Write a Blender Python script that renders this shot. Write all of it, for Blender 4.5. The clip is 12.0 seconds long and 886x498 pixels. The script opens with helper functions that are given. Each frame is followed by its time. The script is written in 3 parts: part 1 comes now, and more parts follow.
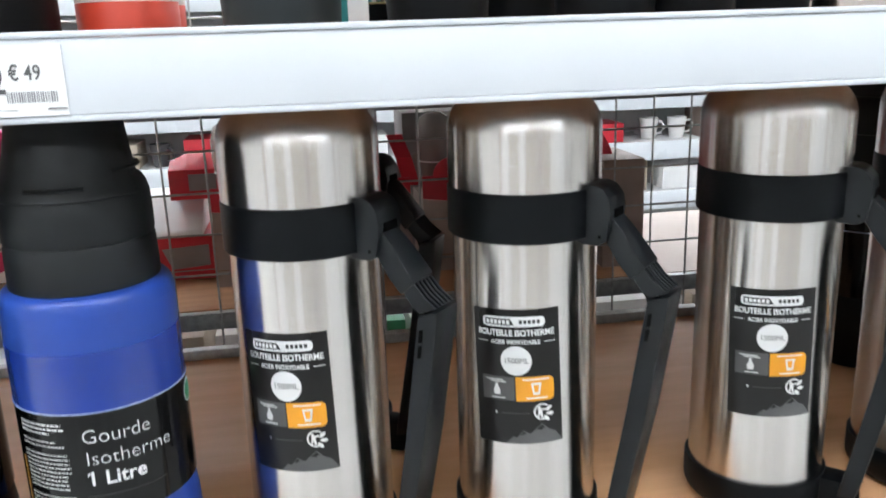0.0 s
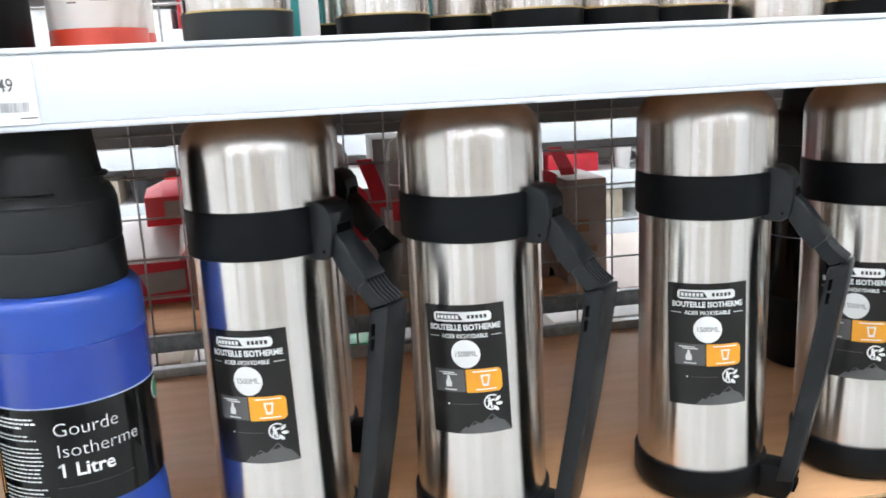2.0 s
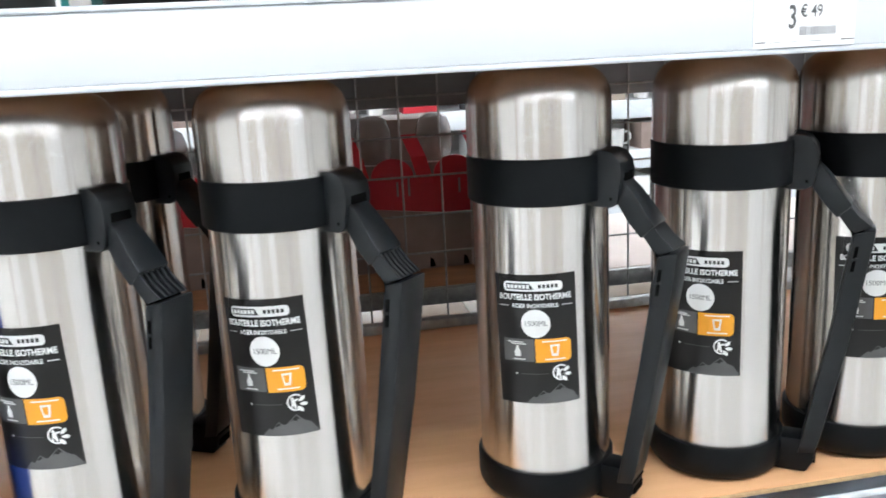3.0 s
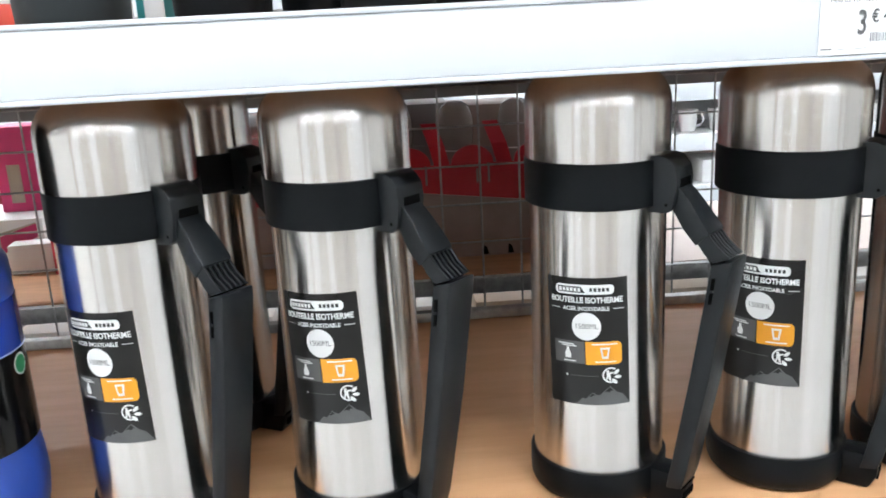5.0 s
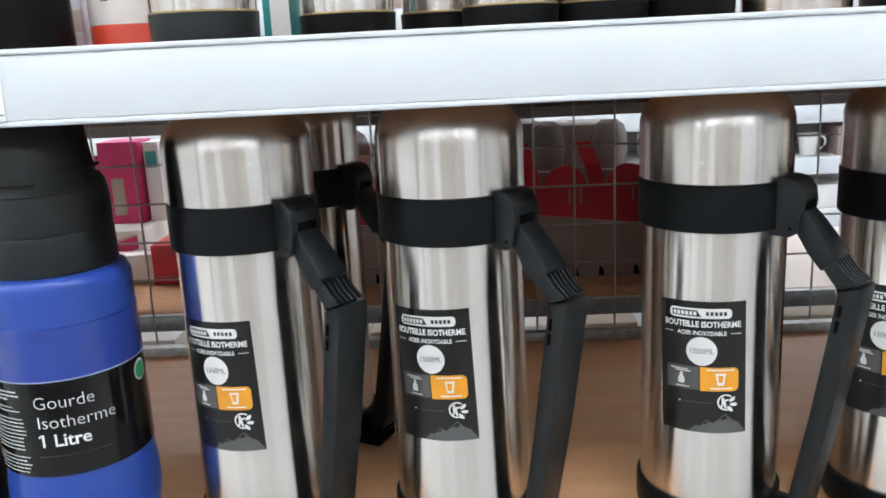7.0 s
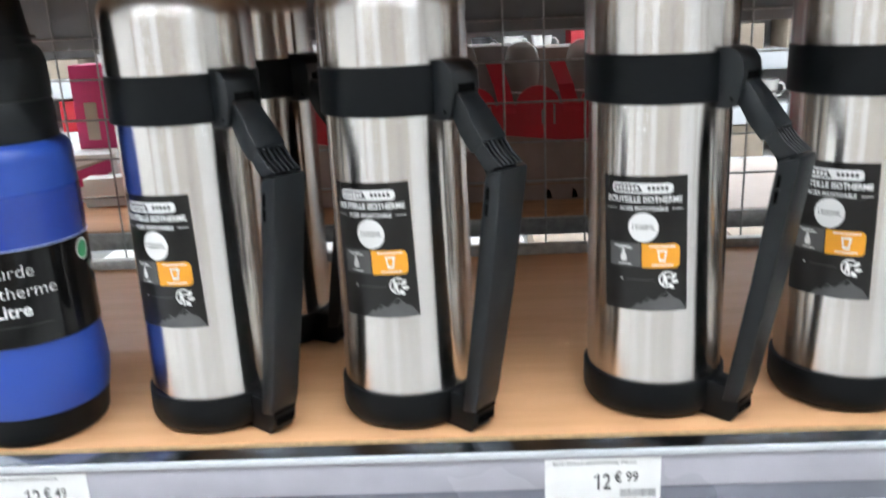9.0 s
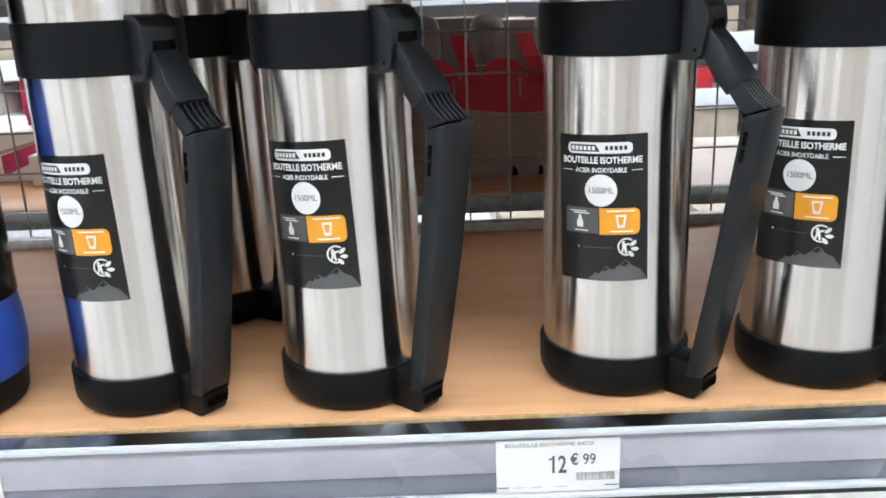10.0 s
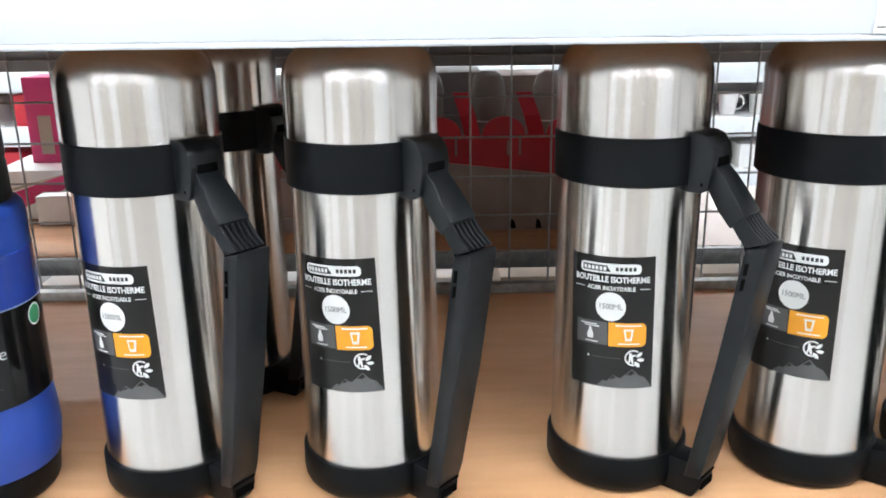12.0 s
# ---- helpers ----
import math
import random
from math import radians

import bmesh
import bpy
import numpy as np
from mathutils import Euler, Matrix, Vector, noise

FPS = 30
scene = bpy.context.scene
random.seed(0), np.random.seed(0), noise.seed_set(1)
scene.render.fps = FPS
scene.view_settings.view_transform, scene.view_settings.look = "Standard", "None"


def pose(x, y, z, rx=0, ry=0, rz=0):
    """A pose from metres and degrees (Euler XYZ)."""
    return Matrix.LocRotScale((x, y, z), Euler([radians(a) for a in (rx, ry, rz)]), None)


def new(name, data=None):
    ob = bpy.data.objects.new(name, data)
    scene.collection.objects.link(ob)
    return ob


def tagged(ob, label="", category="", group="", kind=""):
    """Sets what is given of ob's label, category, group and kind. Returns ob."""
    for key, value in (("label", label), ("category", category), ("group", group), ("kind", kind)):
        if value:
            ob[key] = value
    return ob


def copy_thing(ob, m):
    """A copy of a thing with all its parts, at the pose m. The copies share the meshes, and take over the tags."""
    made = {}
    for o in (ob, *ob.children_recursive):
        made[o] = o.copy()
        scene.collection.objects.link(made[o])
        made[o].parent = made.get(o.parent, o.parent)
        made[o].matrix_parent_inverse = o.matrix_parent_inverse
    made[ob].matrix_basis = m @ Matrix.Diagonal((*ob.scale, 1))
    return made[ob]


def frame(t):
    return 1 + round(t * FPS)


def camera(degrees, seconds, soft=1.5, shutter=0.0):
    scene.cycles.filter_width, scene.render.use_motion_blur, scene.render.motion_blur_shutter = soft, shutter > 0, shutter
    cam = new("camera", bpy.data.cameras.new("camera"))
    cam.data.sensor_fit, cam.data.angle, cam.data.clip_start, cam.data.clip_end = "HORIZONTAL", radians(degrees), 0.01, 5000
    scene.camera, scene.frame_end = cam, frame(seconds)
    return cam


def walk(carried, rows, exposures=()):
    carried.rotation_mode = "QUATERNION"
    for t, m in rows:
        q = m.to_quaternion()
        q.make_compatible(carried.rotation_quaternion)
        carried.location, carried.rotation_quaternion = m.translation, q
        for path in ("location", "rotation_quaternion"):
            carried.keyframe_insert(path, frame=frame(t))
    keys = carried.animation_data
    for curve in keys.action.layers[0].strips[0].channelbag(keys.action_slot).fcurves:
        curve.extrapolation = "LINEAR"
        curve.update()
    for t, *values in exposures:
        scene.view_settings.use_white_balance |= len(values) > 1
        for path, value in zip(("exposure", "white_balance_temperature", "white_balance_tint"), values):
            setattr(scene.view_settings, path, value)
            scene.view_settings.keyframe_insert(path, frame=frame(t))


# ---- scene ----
cam = camera(56.2, 12.0, soft=1.7, shutter=0.5)
# seconds, x, y, z, yaw, pitch, roll
PATH = [
    (0, -0.0352, 0.0280, 1.3128, -9.58, -14.87, 1.84),
    (0.5, -0.0293, -0.0143, 1.2903, -9.56, -13.91, 1.76),
    (1, -0.0244, -0.0297, 1.2900, -9.82, -13.51, 1.79),
    (1.5, -0.0235, -0.0176, 1.2908, -10.38, -12.60, 1.97),
    (2, -0.0182, -0.0204, 1.2962, -10.77, -12.43, 2.69),
    (2.5, 0.0487, -0.0075, 1.2859, -11.54, -13.17, 3.00),
    (2.7, 0.0900, -0.0061, 1.2818, -11.56, -13.21, 2.91),
    (4.3, 0.1673, -0.0016, 1.2992, -5.80, -15.47, 3.17),
    (4.5, 0.1614, -0.0111, 1.2975, -5.27, -14.88, 3.22),
    (5, 0.1601, -0.0168, 1.3043, -3.99, -15.00, 2.88),
    (5.5, 0.1488, -0.0242, 1.3063, -2.70, -14.41, 2.53),
    (6, 0.1375, -0.0236, 1.3079, -1.37, -14.14, 2.18),
    (6.5, 0.1304, -0.0104, 1.3110, 0.19, -14.29, 2.31),
    (6.7, 0.1289, -0.0124, 1.3071, 0.72, -13.60, 2.66),
    (8.3, 0.1303, -0.0201, 1.2980, 2.20, -12.91, 2.36),
    (8.5, 0.1458, -0.0271, 1.3042, 2.50, -14.59, 2.58),
    (9, 0.1688, -0.0255, 1.2392, 1.04, -16.00, 2.49),
    (9.5, 0.1920, 0.0135, 1.2120, 0.44, -16.68, 2.44),
    (10, 0.1915, 0.0151, 1.2095, -0.43, -16.78, 2.19),
    (10.5, 0.1930, 0.0092, 1.2359, -0.92, -17.52, 2.11),
    (11, 0.1837, -0.0039, 1.2676, -1.37, -17.49, 1.79),
    (11.5, 0.1683, -0.0026, 1.2849, -1.40, -17.05, 1.30),
    (12, 0.1650, 0.0006, 1.2971, -1.33, -16.80, 0.64),
]
EXPOSURE = [(0.0, 0.13), (0.5, 0.15), (1.5, 0.35), (2.5, 0.36), (4.5, 0.37), (5.5, 0.34), (6.5, 0.03), (8.5, 0.14), (9.0, 0.28), (9.5, 0.34), (10.5, 0.28), (11.0, 0.30), (11.5, 0.42), (12.0, 0.41)]
walk(cam, [(t, pose(x, y, z, 90 + p, r, w)) for t, x, y, z, w, p, r in PATH], EXPOSURE)

# ---- world and light ----
world = bpy.data.worlds.new("shop_air")
scene.world = world
world.use_nodes = True
bg = world.node_tree.nodes["Background"]
bg.inputs[0].default_value = (0.9, 0.95, 1.0, 1)
bg.inputs[1].default_value = 0.05
LAMP = 52.0        # strength of the ceiling tubes


# ---- materials ----
def mat(name, col, rough=0.5, metal=0.0, vary=0.06, scale=40.0, bump=0.0, bscale=400.0, stretch=(1, 1, 1),
        col2=None, coat=0.0, rvary=0.1, emit=0.0, aniso=0.0, trans=0.0, spec=0.5, alpha=1.0):
    m = bpy.data.materials.new(name)
    m.use_nodes = True
    nt = m.node_tree
    b = nt.nodes["Principled BSDF"]
    tc = nt.nodes.new("ShaderNodeTexCoord")
    mp = nt.nodes.new("ShaderNodeMapping")
    mp.inputs["Scale"].default_value = stretch
    nt.links.new(tc.outputs["Object"], mp.inputs[0])
    n1 = nt.nodes.new("ShaderNodeTexNoise")
    n1.inputs["Scale"].default_value, n1.inputs["Detail"].default_value = scale, 6
    nt.links.new(mp.outputs[0], n1.inputs["Vector"])
    ramp = nt.nodes.new("ShaderNodeMix")
    ramp.data_type = "RGBA"
    c2 = col2 or tuple(max(0.0, c * (1 - vary * 2)) for c in col)
    ramp.inputs[6].default_value = (*col, 1)
    ramp.inputs[7].default_value = (*c2, 1)
    mr = nt.nodes.new("ShaderNodeMapRange")
    mr.inputs[1].default_value, mr.inputs[2].default_value = 0.35, 0.68
    nt.links.new(n1.outputs[0], mr.inputs[0])
    nt.links.new(mr.outputs[0], ramp.inputs[0])
    nt.links.new(ramp.outputs[2], b.inputs["Base Color"])
    n2 = nt.nodes.new("ShaderNodeTexNoise")
    n2.inputs["Scale"].default_value, n2.inputs["Detail"].default_value = scale * 0.35, 4
    nt.links.new(tc.outputs["Object"], n2.inputs["Vector"])
    r = nt.nodes.new("ShaderNodeMapRange")
    r.inputs[1].default_value, r.inputs[2].default_value = 0.3, 0.7
    r.inputs[3].default_value, r.inputs[4].default_value = max(0.02, rough - rvary), min(1, rough + rvary)
    nt.links.new(n2.outputs[0], r.inputs[0])
    nt.links.new(r.outputs[0], b.inputs["Roughness"])
    b.inputs["Metallic"].default_value = metal
    b.inputs["Coat Weight"].default_value = coat
    b.inputs["Coat Roughness"].default_value = 0.06
    b.inputs["Specular IOR Level"].default_value = spec
    b.inputs["Transmission Weight"].default_value = trans
    b.inputs["Alpha"].default_value = alpha
    if aniso:
        b.inputs["Anisotropic"].default_value = aniso
        b.inputs["Anisotropic Rotation"].default_value = 0.25
        tg = nt.nodes.new("ShaderNodeTangent")
        tg.direction_type, tg.axis = "RADIAL", "Z"
        nt.links.new(tg.outputs[0], b.inputs["Tangent"])
    if bump:
        n3 = nt.nodes.new("ShaderNodeTexNoise")
        n3.inputs["Scale"].default_value, n3.inputs["Detail"].default_value = bscale, 3
        nt.links.new(mp.outputs[0], n3.inputs["Vector"])
        bp = nt.nodes.new("ShaderNodeBump")
        bp.inputs["Strength"].default_value, bp.inputs["Distance"].default_value = bump, 0.0006
        nt.links.new(n3.outputs[0], bp.inputs["Height"])
        nt.links.new(bp.outputs[0], b.inputs["Normal"])
    if emit:
        b.inputs["Emission Color"].default_value = (*col, 1)
        b.inputs["Emission Strength"].default_value = emit
    return m


M_STEEL = mat("brushed_steel", (0.74, 0.715, 0.68), 0.215, 1.0, 0.02, 90, 0.0, 160, (1, 1, 30), rvary=0.01, aniso=1.0)
M_BLACK = mat("black_plastic", (0.0034, 0.0044, 0.0056), 0.43, 0, 0.15, 25, 0.2, 2200, rvary=0.06, spec=0.17)
M_SATIN = mat("satin_black_plastic", (0.0060, 0.0078, 0.0095), 0.36, 0, 0.12, 25, 0.15, 2000, rvary=0.05, spec=0.34)
M_SHOULDER = mat("polished_steel_shoulder", (0.74, 0.715, 0.68), 0.235, 1.0, 0.02, 90, rvary=0.015, aniso=0.95)
M_LID = mat("charcoal_lid_plastic", (0.0080, 0.0098, 0.0112), 0.46, 0, 0.12, 25, 0.2, 1800, rvary=0.06, spec=0.38)
# Near-black without sheen: shade inside slots and rib gaps put into the colour.
M_BLACK_IN = mat("slot_shade_black", (0.002, 0.002, 0.002), 0.9, spec=0.05)
M_LABEL = mat("label_black", (0.010, 0.009, 0.0085), 0.32, 0, 0.1, 20, rvary=0.05, spec=0.4)
M_LABEL_GLOSS = mat("label_black_gloss", (0.004, 0.004, 0.004), 0.12, 0, 0.1, 20, rvary=0.02, spec=0.32)
M_WHITE_INK = mat("white_ink", (0.8, 0.8, 0.79), 0.45, 0, 0.02, 50)
M_GREY_INK = mat("grey_ink", (0.10, 0.10, 0.10), 0.4, 0, 0.1, 50)
M_ORANGE_INK = mat("orange_ink", (0.85, 0.36, 0.02), 0.4, 0, 0.04, 50)
M_BLACK_INK = mat("black_ink", (0.02, 0.02, 0.02), 0.5)
M_DARKGREY_INK = mat("dark_grey_ink", (0.12, 0.12, 0.12), 0.5)
M_BARCODE = mat("faded_grey_ink", (0.30, 0.30, 0.31), 0.5)
M_GREEN_INK = mat("green_ink", (0.03, 0.30, 0.12), 0.4)
M_BLUE = mat("blue_paint", (0.022, 0.070, 0.365), 0.33, 0, 0.03, 15, 0.02, 900, rvary=0.015)
M_BLUE_GLOSS = mat("blue_paint_under_film", (0.015, 0.048, 0.31), 0.22, 0, 0.03, 15, coat=0.4, rvary=0.015)
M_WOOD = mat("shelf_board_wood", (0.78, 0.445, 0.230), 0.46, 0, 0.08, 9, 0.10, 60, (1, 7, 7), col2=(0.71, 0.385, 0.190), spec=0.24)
M_CHIP = mat("raw_chipboard", (0.56, 0.37, 0.19), 0.9, 0, 0.14, 260, 0.4, 500)
M_WHITE_PL = mat("white_rail_plastic", (0.64, 0.67, 0.70), 0.28, 0, 0.01, 8, rvary=0.04)
M_PAPER = mat("tag_paper", (0.85, 0.85, 0.84), 0.6, 0, 0.02, 60)
M_CHROME = mat("polished_steel_strip", (0.24, 0.26, 0.29), 0.14, 1.0, 0.15, 30, rvary=0.06)
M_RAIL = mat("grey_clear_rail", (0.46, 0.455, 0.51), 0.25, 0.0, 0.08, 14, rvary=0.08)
# Darker rail grey: shade and reflection of the lower half put into colour.
M_RAIL_SHADE = mat("grey_rail_shade", (0.23, 0.24, 0.29), 0.25, 0.2, 0.12, 14, rvary=0.08)
M_WIRE = mat("zinc_wire", (0.40, 0.40, 0.39), 0.42, 0.85, 0.15, 90)
M_STEEL_WHITE = mat("white_enamel_metal", (0.78, 0.78, 0.78), 0.35, 0, 0.03, 12)
M_DARK = mat("dark_metal", (0.06, 0.06, 0.065), 0.5, 0.3, 0.2, 12)
M_FLOOR = mat("shop_floor_tile", (0.72, 0.71, 0.69), 0.25, 0, 0.06, 3, rvary=0.1)
M_CEIL = mat("ceiling_panel", (0.75, 0.75, 0.74), 0.9, 0, 0.04, 4)
M_WALL = mat("shop_wall_paint", (0.72, 0.71, 0.69), 0.8, 0, 0.04, 3)
M_TUBE = mat("lit_tube", (0.93, 1.0, 1.08), 0.5, emit=LAMP)
M_RED = mat("red_card", (0.56, 0.014, 0.03), 0.4, 0, 0.08, 20)
M_PINK = mat("pink_card", (0.62, 0.03, 0.16), 0.4, 0, 0.06, 20)
M_TAUPE = mat("taupe_card", (0.36, 0.27, 0.235), 0.5, 0, 0.1, 20)
M_WHITECARD = mat("white_card", (0.86, 0.86, 0.85), 0.5, 0, 0.04, 10)
M_BEIGE = mat("beige_card", (0.50, 0.42, 0.33), 0.6, 0, 0.08, 15)
M_BROWN = mat("brown_wood_board", (0.30, 0.15, 0.07), 0.5, 0, 0.12, 9, 0.1, 60, (1, 8, 8))
# Shelf wood in a darker brown: shade behind the wire put into colour.
M_BACKWOOD_SHADE = mat("shaded_shelf_wood", (0.47, 0.245, 0.125), 0.5, 0, 0.1, 9, 0.1, 60, (1, 7, 7), spec=0.2)
M_BEAM = mat("grey_enamel_steel", (0.20, 0.20, 0.21), 0.4, 0.2, 0.1, 14)
M_PALE = mat("pale_laminate", (0.66, 0.56, 0.50), 0.45, 0, 0.05, 9, spec=0.3)
M_BRASS = mat("brass_ring", (0.55, 0.40, 0.18), 0.3, 1.0)
M_SLATE = mat("slate_rubber", (0.012, 0.017, 0.019), 0.5, 0, 0.1, 25, spec=0.4)
M_LAVENDER = mat("lavender_card", (0.50, 0.46, 0.52), 0.5)
# Pale blue that paints the highlight on the film's edge.
M_FILM_GLINT = mat("film_edge_glint", (0.40, 0.48, 0.75), 0.25)
M_TINRED = mat("orange_red_card", (0.52, 0.045, 0.02), 0.45)
M_TEAL = mat("teal_card", (0.05, 0.35, 0.36), 0.4)
M_GLASSWARE = mat("smoky_drinking_glass", (0.40, 0.35, 0.32), 0.08, 0, 0.05, 30, rvary=0.02, alpha=0.62)
M_GREYCARD = mat("grey_card", (0.27, 0.25, 0.245), 0.5, 0, 0.08, 18)
M_CERAMIC = mat("glazed_ceramic", (0.80, 0.79, 0.77), 0.15, 0, 0.02, 20)


# ---- helpers ----
def part(name, bm, material, parent=None, label="", smooth=True):
    me = bpy.data.meshes.new(name)
    bmesh.ops.recalc_face_normals(bm, faces=bm.faces[:])
    bm.to_mesh(me)
    bm.free()
    me.materials.append(material)
    if smooth:
        me.shade_smooth()
        me.set_sharp_from_angle(angle=radians(38))
    ob = new(name, me)
    if parent:
        ob.parent = parent
    if label:
        tagged(ob, label)
    return ob


def thing(name, m, label, category, group="", kind=""):
    ob = new(name)
    ob.empty_display_size = 0.02
    ob.matrix_basis = m
    return tagged(ob, label, category, group, kind)


def lathe(profile, n=72):
    bm = bmesh.new()
    rings = []
    for r, z in profile:
        if r < 1e-6:
            rings.append([bm.verts.new((0, 0, z))])
        else:
            rings.append([bm.verts.new((r * math.sin(2 * math.pi * i / n), -r * math.cos(2 * math.pi * i / n), z)) for i in range(n)])
    for a, b in zip(rings, rings[1:]):
        for i in range(n):
            j = (i + 1) % n
            if len(a) == 1:
                bm.faces.new((a[0], b[i], b[j]))
            elif len(b) == 1:
                bm.faces.new((a[i], a[j], b[0]))
            else:
                bm.faces.new((a[i], a[j], b[j], b[i]))
    return bm


def rounded(r0, z0, r1, z1, steps=5, bulge=1):
    """A quarter round from (r0, z0) to (r1, z1)."""
    out = []
    for i in range(steps + 1):
        a = i / steps * math.pi / 2
        if bulge > 0:
            out.append((r1 + (r0 - r1) * math.cos(a), z0 + (z1 - z0) * math.sin(a)))
        else:
            out.append((r0 + (r1 - r0) * math.sin(a), z1 + (z0 - z1) * math.cos(a)))
    return out


def block(x0, y0, z0, x1, y1, z1, bev=0.0015, seg=2, bm=None):
    bm = bm or bmesh.new()
    m = Matrix.Translation(((x0 + x1) / 2, (y0 + y1) / 2, (z0 + z1) / 2)) @ Matrix.Diagonal((x1 - x0, y1 - y0, z1 - z0, 1))
    geo = bmesh.ops.create_cube(bm, size=1, matrix=m)
    if bev:
        edges = list({e for v in geo["verts"] for e in v.link_edges})
        bmesh.ops.bevel(bm, geom=edges, offset=bev, segments=seg, profile=0.5, affect="EDGES")
    return bm


def loft(sections, bev=0.0, seg=2):
    """Rings of points, joined in turn and closed at both ends."""
    bm = bmesh.new()
    rings = [[bm.verts.new(p) for p in s] for s in sections]
    for a, b in zip(rings, rings[1:]):
        for i in range(len(a)):
            j = (i + 1) % len(a)
            bm.faces.new((a[i], a[j], b[j], b[i]))
    bm.faces.new(rings[0])
    bm.faces.new(rings[-1])
    bmesh.ops.recalc_face_normals(bm, faces=bm.faces[:])
    if bev:
        bmesh.ops.bevel(bm, geom=bm.edges[:], offset=bev, segments=seg, profile=0.5, affect="EDGES")
    return bm


def flat(points):
    bm = bmesh.new()
    bm.faces.new([bm.verts.new((x, 0, z)) for x, z in points])
    return bm


def rect(x0, z0, x1, z1, nx=1):
    bm = bmesh.new()
    lo = [bm.verts.new((x0 + (x1 - x0) * i / nx, 0, z0)) for i in range(nx + 1)]
    hi = [bm.verts.new((x0 + (x1 - x0) * i / nx, 0, z1)) for i in range(nx + 1)]
    for i in range(nx):
        bm.faces.new((lo[i], lo[i + 1], hi[i + 1], hi[i]))
    return bm


def disc(cx, cz, r, n=32):
    return flat([(cx + r * math.cos(2 * math.pi * i / n), cz + r * math.sin(2 * math.pi * i / n)) for i in range(n)])


def pill(x0, z0, x1, z1, r, corners="tl tr bl br", n=6):
    pts = []
    for key, cx, cz, a0 in (("br", x1 - r, z0 + r, -90), ("tr", x1 - r, z1 - r, 0), ("tl", x0 + r, z1 - r, 90), ("bl", x0 + r, z0 + r, 180)):
        if key in corners:
            for i in range(n + 1):
                a = radians(a0 + 90 * i / n)
                pts.append((cx + r * math.cos(a), cz + r * math.sin(a)))
        else:
            pts.append((x1 if "r" in key else x0, z1 if "t" in key else z0))
    return flat(pts)


def text(words, size, x, z, align="CENTER", bold=0.0, sx=1.0):
    """Flat letters in the xz plane, facing -y."""
    cu = bpy.data.curves.new("letters", "FONT")
    cu.body, cu.size, cu.align_x, cu.align_y, cu.offset = words, size, align, "CENTER", bold
    cu.resolution_u = 3
    ob = bpy.data.objects.new("letters", cu)
    scene.collection.objects.link(ob)
    bpy.context.view_layer.update()
    me = bpy.data.meshes.new_from_object(ob.evaluated_get(bpy.context.evaluated_depsgraph_get()))
    bm = bmesh.new()
    bm.from_mesh(me)
    bpy.data.objects.remove(ob)
    bpy.data.curves.remove(cu)
    bpy.data.meshes.remove(me)
    for v in bm.verts:
        v.co = Vector((v.co.x * sx + x, 0, v.co.y + z))
    return bm


def wrap(bm, radius, turn=0.0, skew=0.0):
    """Bends a flat print round an upright cylinder; x = 0 comes to face -y turned by turn degrees."""
    lo, hi = min(v.co.x for v in bm.verts), max(v.co.x for v in bm.verts)
    if hi - lo > 0.0035:
        k = int(lo / 0.0025)
        while k * 0.0025 < hi:
            if k * 0.0025 > lo:
                bmesh.ops.bisect_plane(bm, geom=bm.verts[:] + bm.edges[:] + bm.faces[:], plane_co=(k * 0.0025, 0, 0), plane_no=(1, 0, 0))
            k += 1
    for v in bm.verts:
        x, z = v.co.x + skew * v.co.z, v.co.z - skew * v.co.x
        a = x / radius + radians(turn)
        rr = radius - v.co.y
        v.co = Vector((rr * math.sin(a), -rr * math.cos(a), z))
    return bm


def lift(bm, dy):
    for v in bm.verts:
        v.co.y += dy
    return bm


def shift(bm, dx=0, dy=0, dz=0):
    for v in bm.verts:
        v.co += Vector((dx, dy, dz))
    return bm


def tube(points, radius, n=8):
    bm = bmesh.new()
    rings = []
    pts = [Vector(p) for p in points]
    for i, p in enumerate(pts):
        d = (pts[min(i + 1, len(pts) - 1)] - pts[max(i - 1, 0)]).normalized()
        u = d.cross(Vector((0, 0, 1)) if abs(d.z) < 0.9 else Vector((1, 0, 0))).normalized()
        w = d.cross(u)
        rings.append([bm.verts.new(p + radius * (math.cos(2 * math.pi * k / n) * u + math.sin(2 * math.pi * k / n) * w)) for k in range(n)])
    for a, b in zip(rings, rings[1:]):
        for k in range(n):
            bm.faces.new((a[k], a[(k + 1) % n], b[(k + 1) % n], b[k]))
    bm.faces.new(rings[0])
    bm.faces.new(rings[-1])
    return bm


# ---- the shop around ----
SHELF = 0.927
UPPER = 1.313
floor = part("floor", block(-6, -7, -0.1, 7, 8, 0, 0), M_FLOOR, smooth=False)
tagged(floor, "pale polished shop floor", "floor", kind="structure")
ceiling = part("ceiling", block(-6, -7, 3.6, 7, 8, 3.7, 0), M_CEIL, smooth=False)
tagged(ceiling, "pale panelled shop ceiling", "ceiling", kind="structure")
for nm, b in (("wall_south", (-6, -7.1, 0, 7, -7, 3.6)), ("wall_north", (-6, 8, 0, 7, 8.1, 3.6)),
              ("wall_west", (-6.1, -7, 0, -6, 8, 3.6)), ("wall_east", (7, -7, 0, 7.1, 8, 3.6))):
    tagged(part(nm, block(*b, 0), M_WALL, smooth=False), "plain pale shop wall", "wall", kind="structure")

